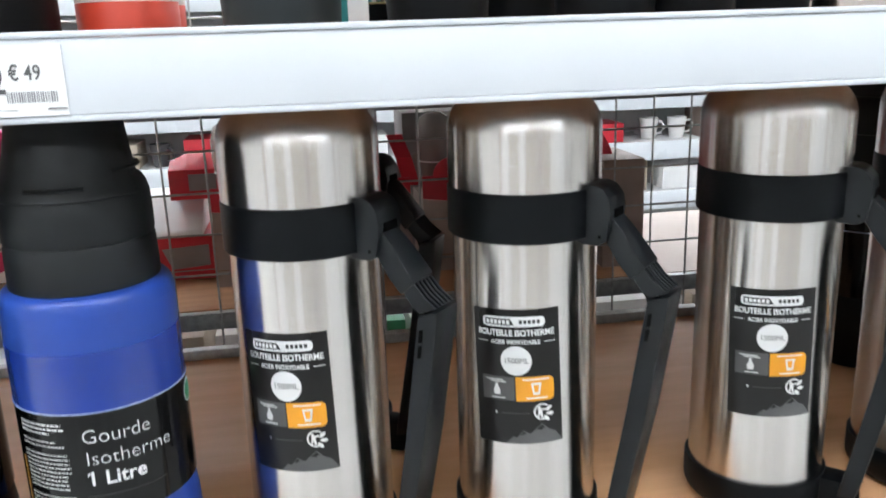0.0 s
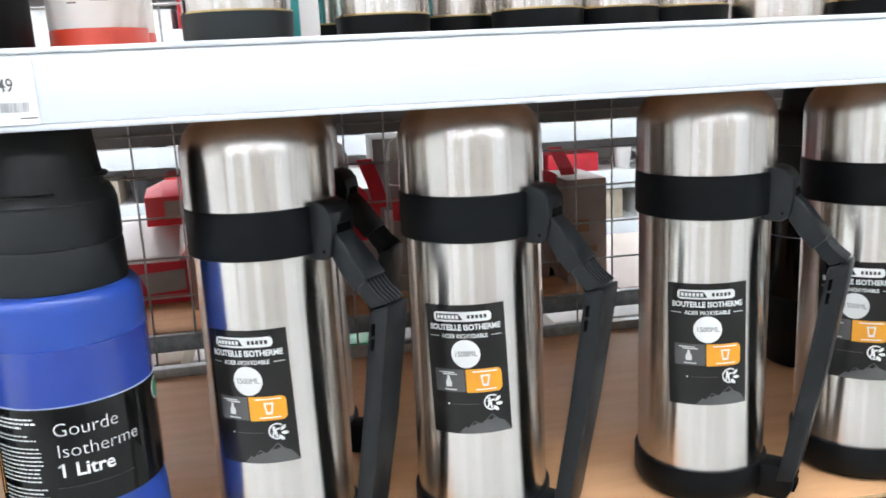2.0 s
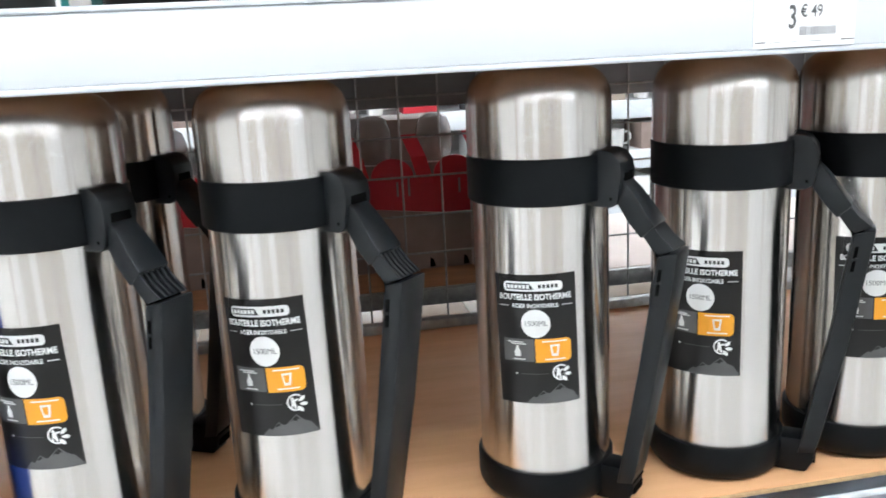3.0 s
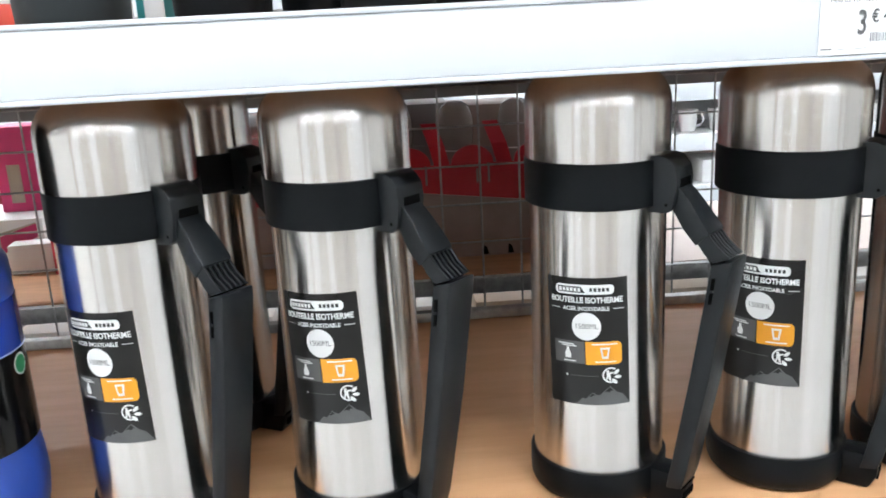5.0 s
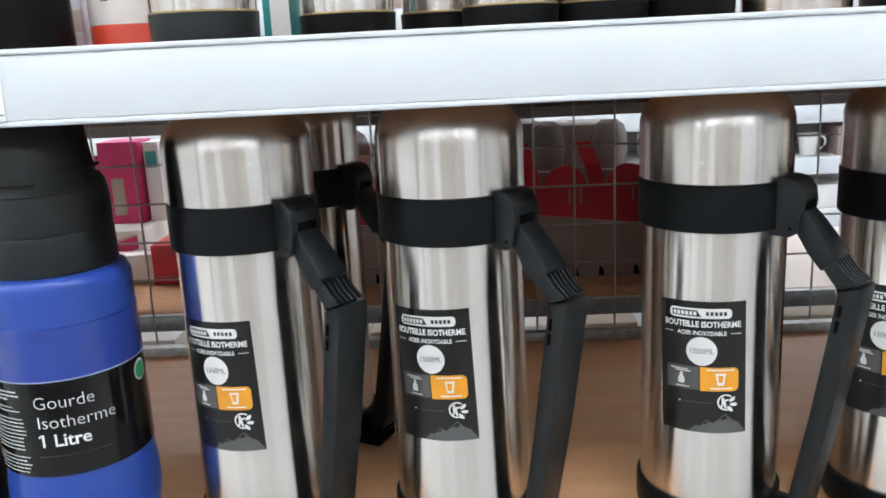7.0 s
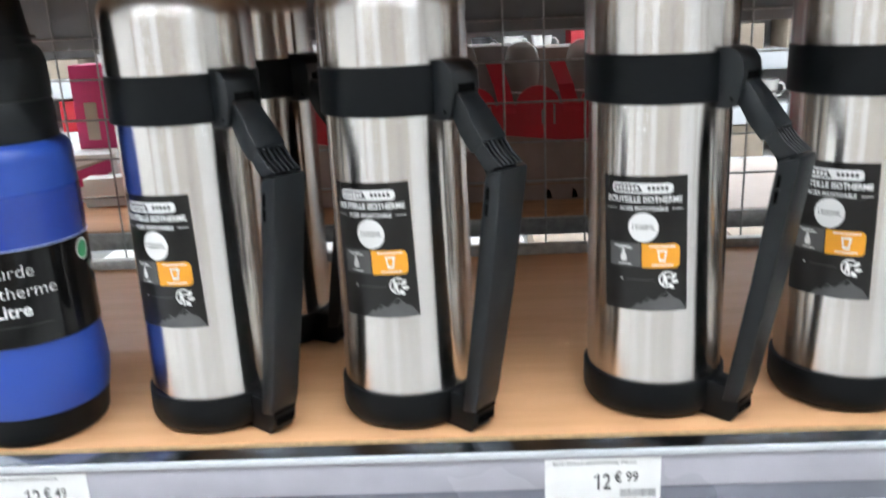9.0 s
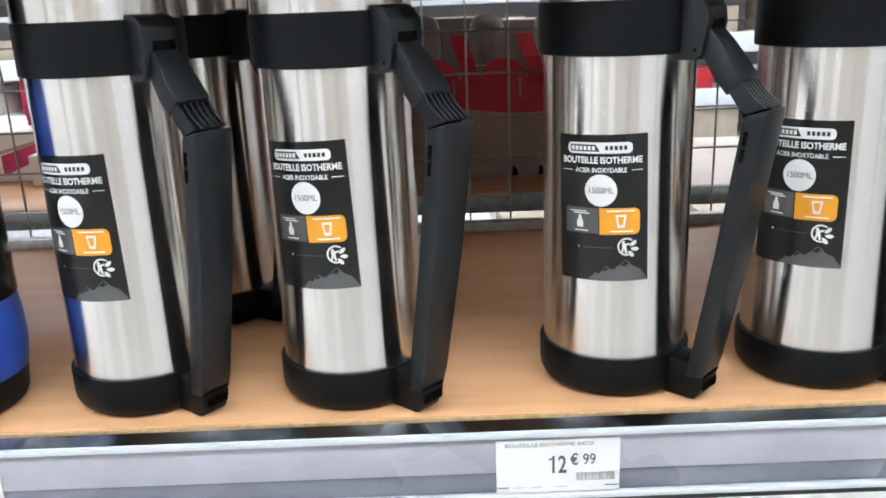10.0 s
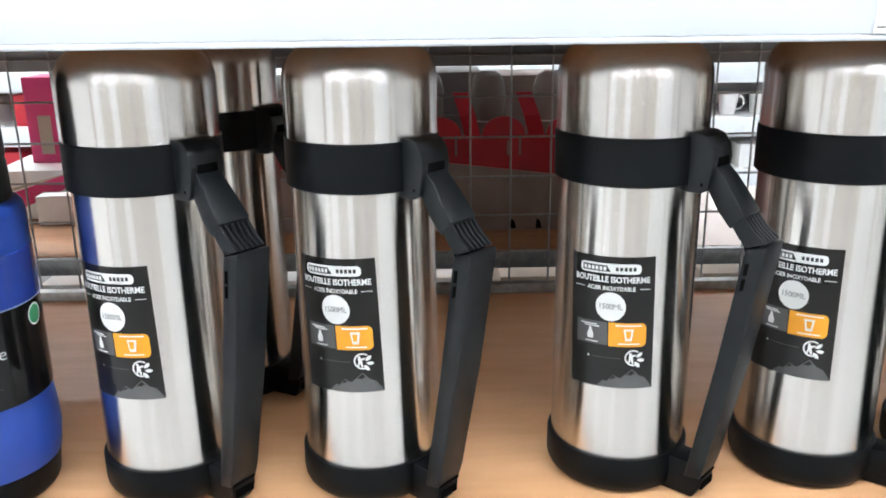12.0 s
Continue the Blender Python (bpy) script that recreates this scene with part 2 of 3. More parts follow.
first = thing("ceiling_light", pose(0, 0, 3.5), "long white tube lamp under the ceiling", "lamp", "rows of ceiling lamps")
part("housing", block(-2.4, -0.07, 0.03, 2.4, 0.07, 0.08, 0.005), M_STEEL_WHITE, first)
part("tube", block(-2.38, -0.05, 0.0, 2.38, 0.05, 0.03, 0.01), M_TUBE, first)
first.matrix_basis = pose(-3.55, -0.85, 3.5)
for x, y in ((1.35, -0.85), (-2.6, -4.6), (2.6, -4.6), (-2.6, 2.6), (2.6, 2.6), (-2.6, 5.4), (2.6, 5.4)):
    copy_thing(first, pose(x, y, 3.5))

# ---- the gondola shelf ----
board = thing("shelf_board", pose(0, 0, 0), "light wood-grain shelf board with raw chipboard front edge", "shelf", kind="structure")
part("panel", block(-1.2, 0.5435, SHELF - 0.02, 1.6, 1.022, SHELF, 0.0006, 1), M_WOOD, board)
part("back_lip", block(-1.2, 1.0225, SHELF - 0.02, 1.6, 1.038, SHELF + 0.012, 0.002), M_WIRE, board, "folded grey steel back lip")
part("front_edge", block(-1.2, 0.5405, SHELF - 0.0195, 1.6, 0.5433, SHELF - 0.0005, 0.0004, 1), M_CHIP, board, "raw rough chipboard edge")
rail = thing("price_rail", pose(0, 0, 0), "grey steel price rail under the wood shelf", "rail", "price rails", "structure")
part("top_strip", loft([[(x, 0.5276, SHELF - 0.0125), (x, 0.5276, SHELF - 0.0095), (x, 0.5402, SHELF - 0.0028), (x, 0.5402, SHELF - 0.0065)] for x in (-1.2, 1.6)]), M_CHROME, rail, "polished steel strip", False)
part("lip", block(-1.2, 0.5245, SHELF - 0.010, 1.6, 0.5275, SHELF - 0.0045, 0.0012), M_WHITE_PL, rail, "white plastic lip")
part("channel", block(-1.2, 0.5275, 0.889, 1.6, 0.5325, SHELF - 0.0105, 0.0005), M_RAIL, rail)
# Lower half of the channel, with its dark reflection painted in.
part("lower_channel", block(-1.2, 0.5285, 0.873, 1.6, 0.5325, 0.8885, 0.0005), M_RAIL_SHADE, rail)
part("bottom_lip", block(-1.2, 0.5245, 0.868, 1.6, 0.5325, 0.8725, 0.001), M_WHITE_PL, rail, "white plastic lip")
under = part("shelf_bracket_beam", block(-1.2, 0.56, 0.84, 1.6, 1.05, SHELF - 0.021, 0.002), M_DARK)
tagged(under, "dark steel beam under the shelf board", "beam", kind="structure")
base_shelf = part("lower_shelf", block(-1.2, 0.45, 0.40, 1.6, 1.05, 0.44, 0.002), M_DARK)
tagged(base_shelf, "dark lower shelf of the gondola", "shelf", kind="structure")

top = thing("upper_shelf", pose(0, 0, 0), "white metal shelf with white plastic price rail", "shelf", kind="structure")
# Board wood in a darker brown: the underside's shade is put into colour.
part("panel", block(-1.2, 0.525, 1.293, 1.6, 1.1555, UPPER, 0.001), M_BROWN, top, "wood-grain board in a brown darkened for its shaded underside")
part("fascia", block(-1.2, 0.516, 1.2735, 1.6, 0.5245, 1.3145, 0.001), M_WHITE_PL, top, "glossy white price rail")
part("lower_lip", block(-1.2, 0.5156, 1.2695, 1.6, 0.5245, 1.2734, 0.0014, 3), M_WHITE_PL, top, "rounded white lower edge")
part("lip", block(-1.2, 0.5145, 1.3147, 1.6, 0.5245, 1.3182, 0.0012), M_WHITE_PL, top, "bright rounded lip")


def price_tag(x0, y0, z0, w, h, euros, cents, title, euro_x, big, small, mid, code):
    """euro_x: where the euros end; big, small: letter sizes; mid: heights of euros, cents, title, bars."""
    tag = thing("price_tag", pose(x0, y0, z0), "white paper price tag with black print in the rail", "price tag", "price tags")
    part("paper", block(0, -0.0006, 0, w, 0, h, 0), M_PAPER, tag, smooth=False)
    for bm in (text(euros, big, euro_x, mid[0], "RIGHT", 0.0003, 0.66), text("€", small, euro_x + 0.0012 + 0.1 * small, mid[1], "LEFT", 0.0002, 0.72),
               text(cents, small, euro_x + 0.0012 + 0.80 * small, mid[1], "LEFT", 0.0001, 0.78), text(title, 0.0042, 0.006, mid[2], "LEFT", 0.0, 1.12 if w > 0.08 else 0.85)):
        part("print", lift(bm, -0.0011), M_DARKGREY_INK, tag, smooth=False)
    if euros[0] == "1":
        fx, fz = euro_x - 0.0105 * big / 0.019, mid[0] + 0.0048 * big / 0.019
        part("print", lift(flat([(fx - 0.0022, fz - 0.0010), (fx, fz), (fx, fz + 0.0016), (fx - 0.0022, fz + 0.0002)]), -0.0011), M_DARKGREY_INK, tag, smooth=False)
    x = code[0]
    while x < code[1]:
        wd = random.choice((0.0003, 0.0005, 0.0008))
        part("bar", lift(rect(x, code[2], x + wd, code[3]), -0.0011), M_BARCODE, tag, smooth=False)
        x += wd + random.choice((0.0004, 0.0007))
    for a, b, t in ((0.001, 0.0086, 0.0008), (0.012, 0.020, 0.0003), (0.024, 0.032, 0.0003), (0.040, 0.050, 0.0003), (w - 0.0105, w - 0.0005, 0.0008)):
        part("bar", lift(rect(a, mid[3], b, mid[3] + t), -0.0011), M_DARKGREY_INK, tag, smooth=False)
    return tag


HEIGHTS = (0.0190, 0.0229, 0.0340, 0.0034)
LOW = (0.0494, 0.0190, 0.0122, (0.0210, 0.0248, 0.0375, 0.0040), (0.0560, 0.0825, 0.0085, 0.0150))
price_tag(-0.2375, 0.5154, 1.2738, 0.0755, 0.0380, "2", "49", "MUG DE VOYAGE INOX", 0.0450, 0.0214, 0.0112, HEIGHTS, (0.0449, 0.0711, 0.0075, 0.0132))
price_tag(0.4385, 0.5154, 1.2738, 0.0755, 0.0380, "3", "49", "MUG DE VOYAGE INOX", 0.0315, 0.0214, 0.0112, HEIGHTS, (0.0336, 0.0600, 0.0075, 0.0132))
price_tag(0.2205, 0.5270, 0.8735, 0.0865, 0.0410, "12", "99", "BOUTEILLE ISOTHERME INOX", *LOW)
price_tag(-0.2130, 0.5270, 0.8735, 0.0865, 0.0410, "12", "49", "GOURDE ISOTHERME INOX", *LOW)

# ---- wire mesh at the back of the shelf ----
GRID_Y = 1.15
for x in (-1.19, 1.55):
    up = thing("gondola_upright", pose(x, 1.122, 0), "grey steel upright that carries the shelves", "upright", "gondola uprights", "structure")
    part("post", block(0, 0.008, 0, 0.04, 0.026, 1.80, 0.002), M_DARK, up)
    part("foot", block(0, -0.50, 0, 0.04, 0.62, 0.08, 0.004), M_DARK, up)
    for z in (0.398, 0.838):
        part("arm", block(0.004, -0.56, z - 0.05, 0.010, 0.007, z + 0.001, 0.001), M_DARK, up)
mesh_panel = thing("wire_mesh_panel", pose(0, 0, 0), "zinc wire grid panel along the shelf's back", "wire grid", kind="structure")
ob0 = part("wire", tube([(0, 0, 0.50), (0, 0, 1.75)], 0.0015, 8), M_WIRE, mesh_panel)
ob0.location = (0.0012 - 0.0566 * 20, GRID_Y, 0)
for i in range(1, 48):
    o = ob0.copy()
    scene.collection.objects.link(o)
    o.location = (0.0012 + 0.0566 * (i - 20), GRID_Y, 0)
ob1 = part("wire", tube([(-1.2, 0, 0), (1.6, 0, 0)], 0.0015, 8), M_WIRE, mesh_panel)
ob1.location = (0, GRID_Y - 0.003, 0.552)
for i in range(1, 22):
    o = ob1.copy()
    scene.collection.objects.link(o)
    o.location = (0, GRID_Y - 0.003, 0.552 + 0.056 * i)


# ---- the steel vacuum flask ----
R_BODY, R_CAP, R_BASE, R_BAND = 0.0530, 0.0555, 0.0560, 0.0562
HANDLE = 71.0      # degrees from the label to the handle


def arm(r, s, z):
    """A point by its distance along the handle's direction, across it, and height."""
    a = radians(HANDLE)
    return (r * math.sin(a) + s * math.cos(a), -r * math.cos(a) + s * math.sin(a), z)


def plank(stations, bev=0.002, seg=2):
    """Stations (r, z, half width, half thickness, lean in degrees from upright)."""
    secs = []
    for r, z, hw, ht, lean in stations:
        c, s = math.cos(radians(lean)), math.sin(radians(lean))
        secs.append([arm(r + q * ht * c, p * hw, z + q * ht * s) for p, q in ((-1, -1), (1, -1), (1, 1), (-1, 1))])
    return loft(secs, bev, seg)


def flask(m, turn=0.0, rise=0.0, skew=-0.023):
    """turn, rise, skew: how the label was stuck on, in degrees, metres and slope."""
    f = thing("vacuum_flask", m, "brushed steel vacuum flask with black plastic band, handle and label", "vacuum flask", "vacuum flasks on the shelf")
    base = part("base", lathe([(0, 0.001), (0.046, 0.0)] + rounded(0.046, 0.0, R_BASE, 0.012, 5, -1) + [(R_BASE, 0.0295), (R_BASE - 0.0008, 0.0308), (R_BODY - 0.001, 0.0308)]), M_BLACK, f, "matt black plastic foot ring")
    part("foot", plank([(0.054, 0.0005, 0.0115, 0.021, 0), (0.0565, 0.012, 0.0112, 0.0245, 0), (0.0565, 0.0300, 0.0114, 0.0250, 0)], 0.002), M_BLACK, base)
    # Foot slots are proud black plates; their inner shade is only colour.
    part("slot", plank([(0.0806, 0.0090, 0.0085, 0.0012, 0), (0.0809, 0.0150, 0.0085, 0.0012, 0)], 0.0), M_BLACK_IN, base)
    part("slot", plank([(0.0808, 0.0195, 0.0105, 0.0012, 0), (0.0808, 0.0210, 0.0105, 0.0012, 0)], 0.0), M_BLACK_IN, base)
    part("body", lathe([(0.045, 0.029), (R_BODY, 0.0295), (R_BODY, 0.2505), (0.045, 0.2506)], 96), M_STEEL, f, "brushed stainless steel")
    prof = [(R_BODY - 0.002, 0.2772), (R_CAP, 0.2776), (R_CAP, 0.2785)]
    prof += [(R_CAP, 0.3100), (R_CAP, 0.3150)]
    cap = part("cap", lathe(prof, 96), M_STEEL, f, "brushed steel cup cap")
    part("shoulder", lathe([(R_CAP - 0.0004, 0.3148), (R_CAP, 0.3150)] + rounded(R_CAP, 0.3154, 0.0360, 0.3400, 18) + [(0.028, 0.3420), (0, 0.3425)], 96), M_SHOULDER, cap, "polished rounded shoulder")
    band = part("band", lathe([(R_BODY - 0.001, 0.2430), (R_BAND - 0.0008, 0.2430), (R_BAND, 0.2438), (R_BAND, 0.2765), (R_BAND - 0.001, 0.2776), (R_BODY - 0.001, 0.2776)], 96), M_BLACK, f, "matt black plastic collar")
    # bracket with two cheeks, a slot and a pin
    outer = ((0.2385, 0.0640), (0.2420, 0.0695), (0.2620, 0.0728), (0.2720, 0.0712), (0.2785, 0.0660), (0.2806, 0.0600))
    part("bracket", plank([((0.048 + r) / 2, z, 0.0140, (r - 0.048) / 2, 0) for z, r in outer], 0.0010, 2), M_SATIN, band)
    # The bracket's slot shade is a black plate on its face.
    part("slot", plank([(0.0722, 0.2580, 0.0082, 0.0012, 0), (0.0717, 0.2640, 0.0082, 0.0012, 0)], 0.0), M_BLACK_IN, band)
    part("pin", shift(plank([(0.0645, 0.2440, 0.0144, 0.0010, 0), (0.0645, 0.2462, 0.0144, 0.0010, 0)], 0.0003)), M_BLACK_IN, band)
    handle = part("handle", plank([(0.1070, 0.2072, 0.0142, 0.0078, 16), (0.1062, 0.2010, 0.0145, 0.0080, 14), (0.0930, 0.1150, 0.0138, 0.0078, 10), (0.0772, 0.0300, 0.0128, 0.0072, 10), (0.0742, 0.0180, 0.0124, 0.0066, 10)], 0.0015, 2), M_SATIN, f, "folding black plastic carrying handle")
    part("upper_arm", plank([(0.0650, 0.2560, 0.0100, 0.0070, 45), (0.0745, 0.2450, 0.0108, 0.0078, 43), (0.0828, 0.2335, 0.0128, 0.0078, 44), (0.0922, 0.2222, 0.0132, 0.0072, 44)], 0.0012, 2), M_SATIN, handle)
    # Elbow core painted near-black for the shade between the ribs.
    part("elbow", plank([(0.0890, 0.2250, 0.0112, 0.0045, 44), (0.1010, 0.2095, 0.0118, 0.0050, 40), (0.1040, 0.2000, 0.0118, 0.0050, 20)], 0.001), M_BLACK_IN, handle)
    for k in range(6):
        s = -0.0112 + k * 0.00448
        rib = plank([(0.0912, 0.2238, 0.0010, 0.0054, 44), (0.0985, 0.2145, 0.0010, 0.0058, 40), (0.1062, 0.2085, 0.0010, 0.0066, 20)], 0.0003, 1)
        a = radians(HANDLE)
        part("rib", shift(rib, s * math.cos(a), s * math.sin(a)), M_SATIN, handle)
    # Handle slot as a black strip, its shade painted on.
    sl = plank([(0.1020, 0.1960, 0.0151, 0.0014, 12), (0.0995, 0.1760, 0.0147, 0.0014, 12)], 0.0)
    part("slot", sl, M_BLACK_IN, handle)
    part("slot_bridge", plank([(0.1009, 0.1868, 0.0153, 0.0016, 12), (0.1006, 0.1848, 0.0153, 0.0016, 12)], 0.0), M_SATIN, handle)

    # printed label: x across, z from its middle
    LZ, SK = 0.1435 + rise, skew
    lab = part("label", shift(wrap(rect(-0.0317, -0.0510, 0.0317, 0.0510, 24), R_BODY + 0.0003, turn, SK), 0, 0, LZ), M_LABEL, f, "black paper label with white, grey and orange print")

    def ink(bm, material, lift_by=0.0006, nm="print", up=0.0022):
        part(nm, shift(wrap(shift(bm, 0, 0, up), R_BODY + lift_by, turn, SK), 0, 0, LZ), material, lab, smooth=False)

    ink(pill(-0.0235, 0.0362, 0.0215, 0.0437, 0.0030), M_WHITE_INK)
    ink(flat([(-0.0215, 0.0376), (0.0000, 0.0376), (-0.0030, 0.0424), (-0.0215, 0.0424)]), M_BLACK_INK, 0.0009)
    for k in range(6):
        ink(rect(-0.0204 + k * 0.0030, 0.0386, -0.0183 + k * 0.0030, 0.0414), M_WHITE_INK, 0.0012, "bar")
    for k in range(5):
        ink(rect(0.0034 + k * 0.0031, 0.0386, 0.0055 + k * 0.0031, 0.0414), M_BLACK_INK, 0.0009, "bar")
    ink(text("BOUTEILLE ISOTHERME", 0.0062, 0.0, 0.0315, "CENTER", 0.00018, 0.865), M_WHITE_INK)
    ink(text("ACIER INOXYDABLE", 0.0044, 0.0, 0.0248, "CENTER", 0.0001, 0.88), M_WHITE_INK)
    ink(rect(-0.0285, 0.0245, -0.0205, 0.0250, 4), M_WHITE_INK)
    ink(rect(0.0205, 0.0245, 0.0285, 0.0250, 4), M_WHITE_INK)
    ink(disc(0, 0.0110, 0.0111), M_WHITE_INK)
    ink(text("1500ML", 0.0060, 0, 0.0110, "CENTER", 0.0, 0.92), M_DARKGREY_INK, 0.0009)
    ink(rect(-0.0264, -0.0192, -0.0020, -0.0012, 8), M_GREY_INK)
    ink(pill(-0.0012, -0.0198, 0.0262, -0.0012, 0.004, "br tr"), M_ORANGE_INK)
    # icons: a pear-shaped bottle and a tumbler
    ink(flat([(-0.0172, -0.0150), (-0.0128, -0.0150), (-0.0124, -0.0115), (-0.0140, -0.0080), (-0.0140, -0.0062), (-0.0160, -0.0062), (-0.0160, -0.0080), (-0.0176, -0.0115)]), M_WHITE_INK, 0.0009)
    for a, b, z in ((-0.0230, -0.0100, -0.0036), (-0.0200, -0.0080, -0.0050), (-0.0190, -0.0090, -0.0172)):
        ink(rect(a, z - 0.0004, b, z + 0.0004, 3), M_WHITE_INK, 0.0009, "bar")
    ink(flat([(0.0112, -0.0150), (0.0158, -0.0150), (0.0172, -0.0058), (0.0098, -0.0058)]), M_WHITE_INK, 0.0009)
    ink(flat([(0.0122, -0.0128), (0.0148, -0.0128), (0.0156, -0.0072), (0.0114, -0.0072)]), M_ORANGE_INK, 0.0012)
    for a, b, z in ((0.0040, 0.0230, -0.0032), (0.0060, 0.0215, -0.0174)):
        ink(rect(a, z - 0.0005, b, z + 0.0005, 3), M_PAPER, 0.0009, "bar")
    # round sorting mark: an open ring, a bent figure-like stroke and three leaf-shaped arrows
    ring = bmesh.new()
    for k in range(4, 24):
        a0, a1 = radians(k * 360 / 28), radians((k + 1) * 360 / 28)
        ring.faces.new([ring.verts.new((0.0172 + r * math.cos(a), 0, -0.0285 + r * math.sin(a))) for r, a in ((0.0052, a0), (0.0064, a0), (0.0064, a1), (0.0052, a1))])
    ink(ring, M_WHITE_INK)
    ink(disc(0.0150, -0.0255, 0.0011, 12), M_WHITE_INK)
    ink(flat([(0.0138, -0.0268), (0.0192, -0.0258), (0.0196, -0.0268), (0.0168, -0.0278), (0.0176, -0.0330), (0.0163, -0.0334), (0.0152, -0.0300), (0.0143, -0.0330), (0.0132, -0.0328), (0.0142, -0.0285)]), M_WHITE_INK)
    for cx, cz, tilt in ((0.0216, -0.0262, 40), (0.0226, -0.0302, -5), (0.0200, -0.0336, -50)):
        c, w = math.cos(radians(tilt)), math.sin(radians(tilt))
        ink(flat([(cx + x * c - z * w, cz + x * w + z * c) for x, z in ((-0.0030, 0.0), (-0.0010, -0.0014), (0.0016, -0.0013), (0.0030, 0.0002), (0.0012, 0.0014), (-0.0012, 0.0012))]), M_WHITE_INK)
    ink(disc(-0.0165, -0.0290, 0.0008, 10), M_WHITE_INK)
    ink(rect(-0.0130, -0.0293, 0.0080, -0.0289, 5), M_GREY_INK, 0.0006, "bar")
    # mountains along the bottom
    ink(flat([(-0.0105, -0.0508), (-0.0045, -0.0450), (-0.0020, -0.0458), (0.0030, -0.0402), (0.0062, -0.0422), (0.0082, -0.0425), (0.0165, -0.0352), (0.0215, -0.0402), (0.0262, -0.0425), (0.0308, -0.0490), (0.0316, -0.0508)]), M_GREY_INK, up=0.0)
    ink(flat([(0.0118, -0.0402), (0.0165, -0.0360), (0.0190, -0.0392), (0.0172, -0.0388), (0.0160, -0.0404), (0.0142, -0.0396)]), M_LABEL, 0.0009, up=0.0)
    ink(flat([(0.0004, -0.0436), (0.0030, -0.0408), (0.0052, -0.0424), (0.0034, -0.0428), (0.0020, -0.0438)]), M_LABEL, 0.0009, up=0.0)
    return f


flask(pose(-0.0413, 0.6090, SHELF, 0, 0, -19.5), -2.1, -0.0018, -0.025)
flask(pose(0.1186, 0.6060, SHELF, 0, 0, -23.5), 2.1, 0.0018, -0.039)
flask(pose(0.3181, 0.6116, SHELF, 0, 0, -25.2), 2.7, -0.0023, -0.030)
flask(pose(0.4718, 0.6102, SHELF, 0, 0, -17.9), -25.9, 0.0010, -0.009)
flask(pose(0.6040, 0.6110, SHELF, 0, 0, -22))
flask(pose(-0.0270, 0.7800, SHELF, 0, 0, -8.5), -60)


# ---- the wide-mouthed insulated bottle ----
def gourd(m, paint, gloss, words, label):
    g = thing("insulated_bottle", m, label, "insulated bottle", "insulated bottles on the shelf")
    r = 0.0550
    part("base", lathe([(0, 0.001), (0.044, 0)] + rounded(0.044, 0, 0.0515, 0.010, 4, -1) + [(0.0535, 0.0270), (0.052, 0.0272)]), M_BLACK, g, "black plastic foot")
    prof = [(0.050, 0.026), (0.0540, 0.0268), (r, 0.0330), (r + 0.0018, 0.048), (r + 0.0010, 0.068), (r - 0.0005, 0.080), (r - 0.0008, 0.084), (r - 0.0008, 0.162), (r, 0.165)]
    prof += [(r, 0.222)] + rounded(r, 0.222, 0.0475, 0.2335, 6) + [(0.0440, 0.2340)]
    part("body", lathe(prof, 96), paint, g, "glossy painted metal")
    ring = part("neck_ring", lathe([(0.044, 0.2325), (0.0470, 0.2330), (0.0475, 0.2345), (0.0470, 0.2600), (0.0460, 0.2625), (0.0420, 0.2628)], 80), M_LID, g, "matt black plastic ring")
    part("collar", lathe([(0.042, 0.2625), (0.0464, 0.2630), (0.0470, 0.2650), (0.0471, 0.2800), (0.0466, 0.2890), (0.0450, 0.2960), (0.0425, 0.3005), (0.0390, 0.3025), (0.034, 0.3030)], 80), M_LID, g)
    lid = part("lid", lathe([(0.034, 0.2985), (0.0395, 0.3000), (0.0392, 0.3030), (0.0345, 0.3420), (0.0330, 0.3445), (0.0300, 0.3455), (0, 0.3460)], 80), M_LID, g, "black flip lid with finger lip")
    apron = lathe([(0.0350, 0.3320), (0.0368, 0.3280), (0.0385, 0.3190), (0.0412, 0.3085), (0.0446, 0.3000), (0.0472, 0.2940), (0.0476, 0.2925), (0.0470, 0.2915), (0.0440, 0.2915)], 80)
    bmesh.ops.delete(apron, geom=[v for v in apron.verts if v.co.y > -0.36 * math.hypot(v.co.x, v.co.y)], context="VERTS")
    part("apron", apron, M_LID, lid, "smooth front apron of the lid")
    lip = lathe([(0.0440, 0.2980), (0.0468, 0.2984), (0.0474, 0.2994), (0.0462, 0.3004), (0.0440, 0.3006)], 100)
    bmesh.ops.delete(lip, geom=[v for v in lip.verts if v.co.y > 0 or abs(v.co.x) > 0.0185], context="VERTS")
    part("lip", lip, M_LID, lid)
    tab = lathe([(0.030, 0.3062), (0.0415, 0.3062), (0.0425, 0.3074), (0.0415, 0.3088), (0.030, 0.3092)], 60)
    bmesh.ops.delete(tab, geom=[v for v in tab.verts if v.co.x < 0.028], context="VERTS")
    part("tab", tab, M_LID, lid)
    part("film", lathe([(r - 0.0006, 0.1592), (r + 0.0005, 0.1594), (r + 0.0005, 0.1985), (r - 0.0004, 0.1990)], 96), gloss, g, "clear glossy film over the paint")
    # Thin ring in a pale colour, standing in for the edge's glint.
    part("film_edge", lathe([(r + 0.0002, 0.1588), (r + 0.0009, 0.1590), (r + 0.0009, 0.1596), (r + 0.0002, 0.1598)], 96), M_FILM_GLINT, g, "painted highlight along the film's lower edge")
    lab = part("label", lathe([(r - 0.0004, 0.0850), (r + 0.0004, 0.0852), (r + 0.0004, 0.1590), (r - 0.0004, 0.1592)], 96), M_LABEL_GLOSS, g, "glossy black wrapped label with white print")

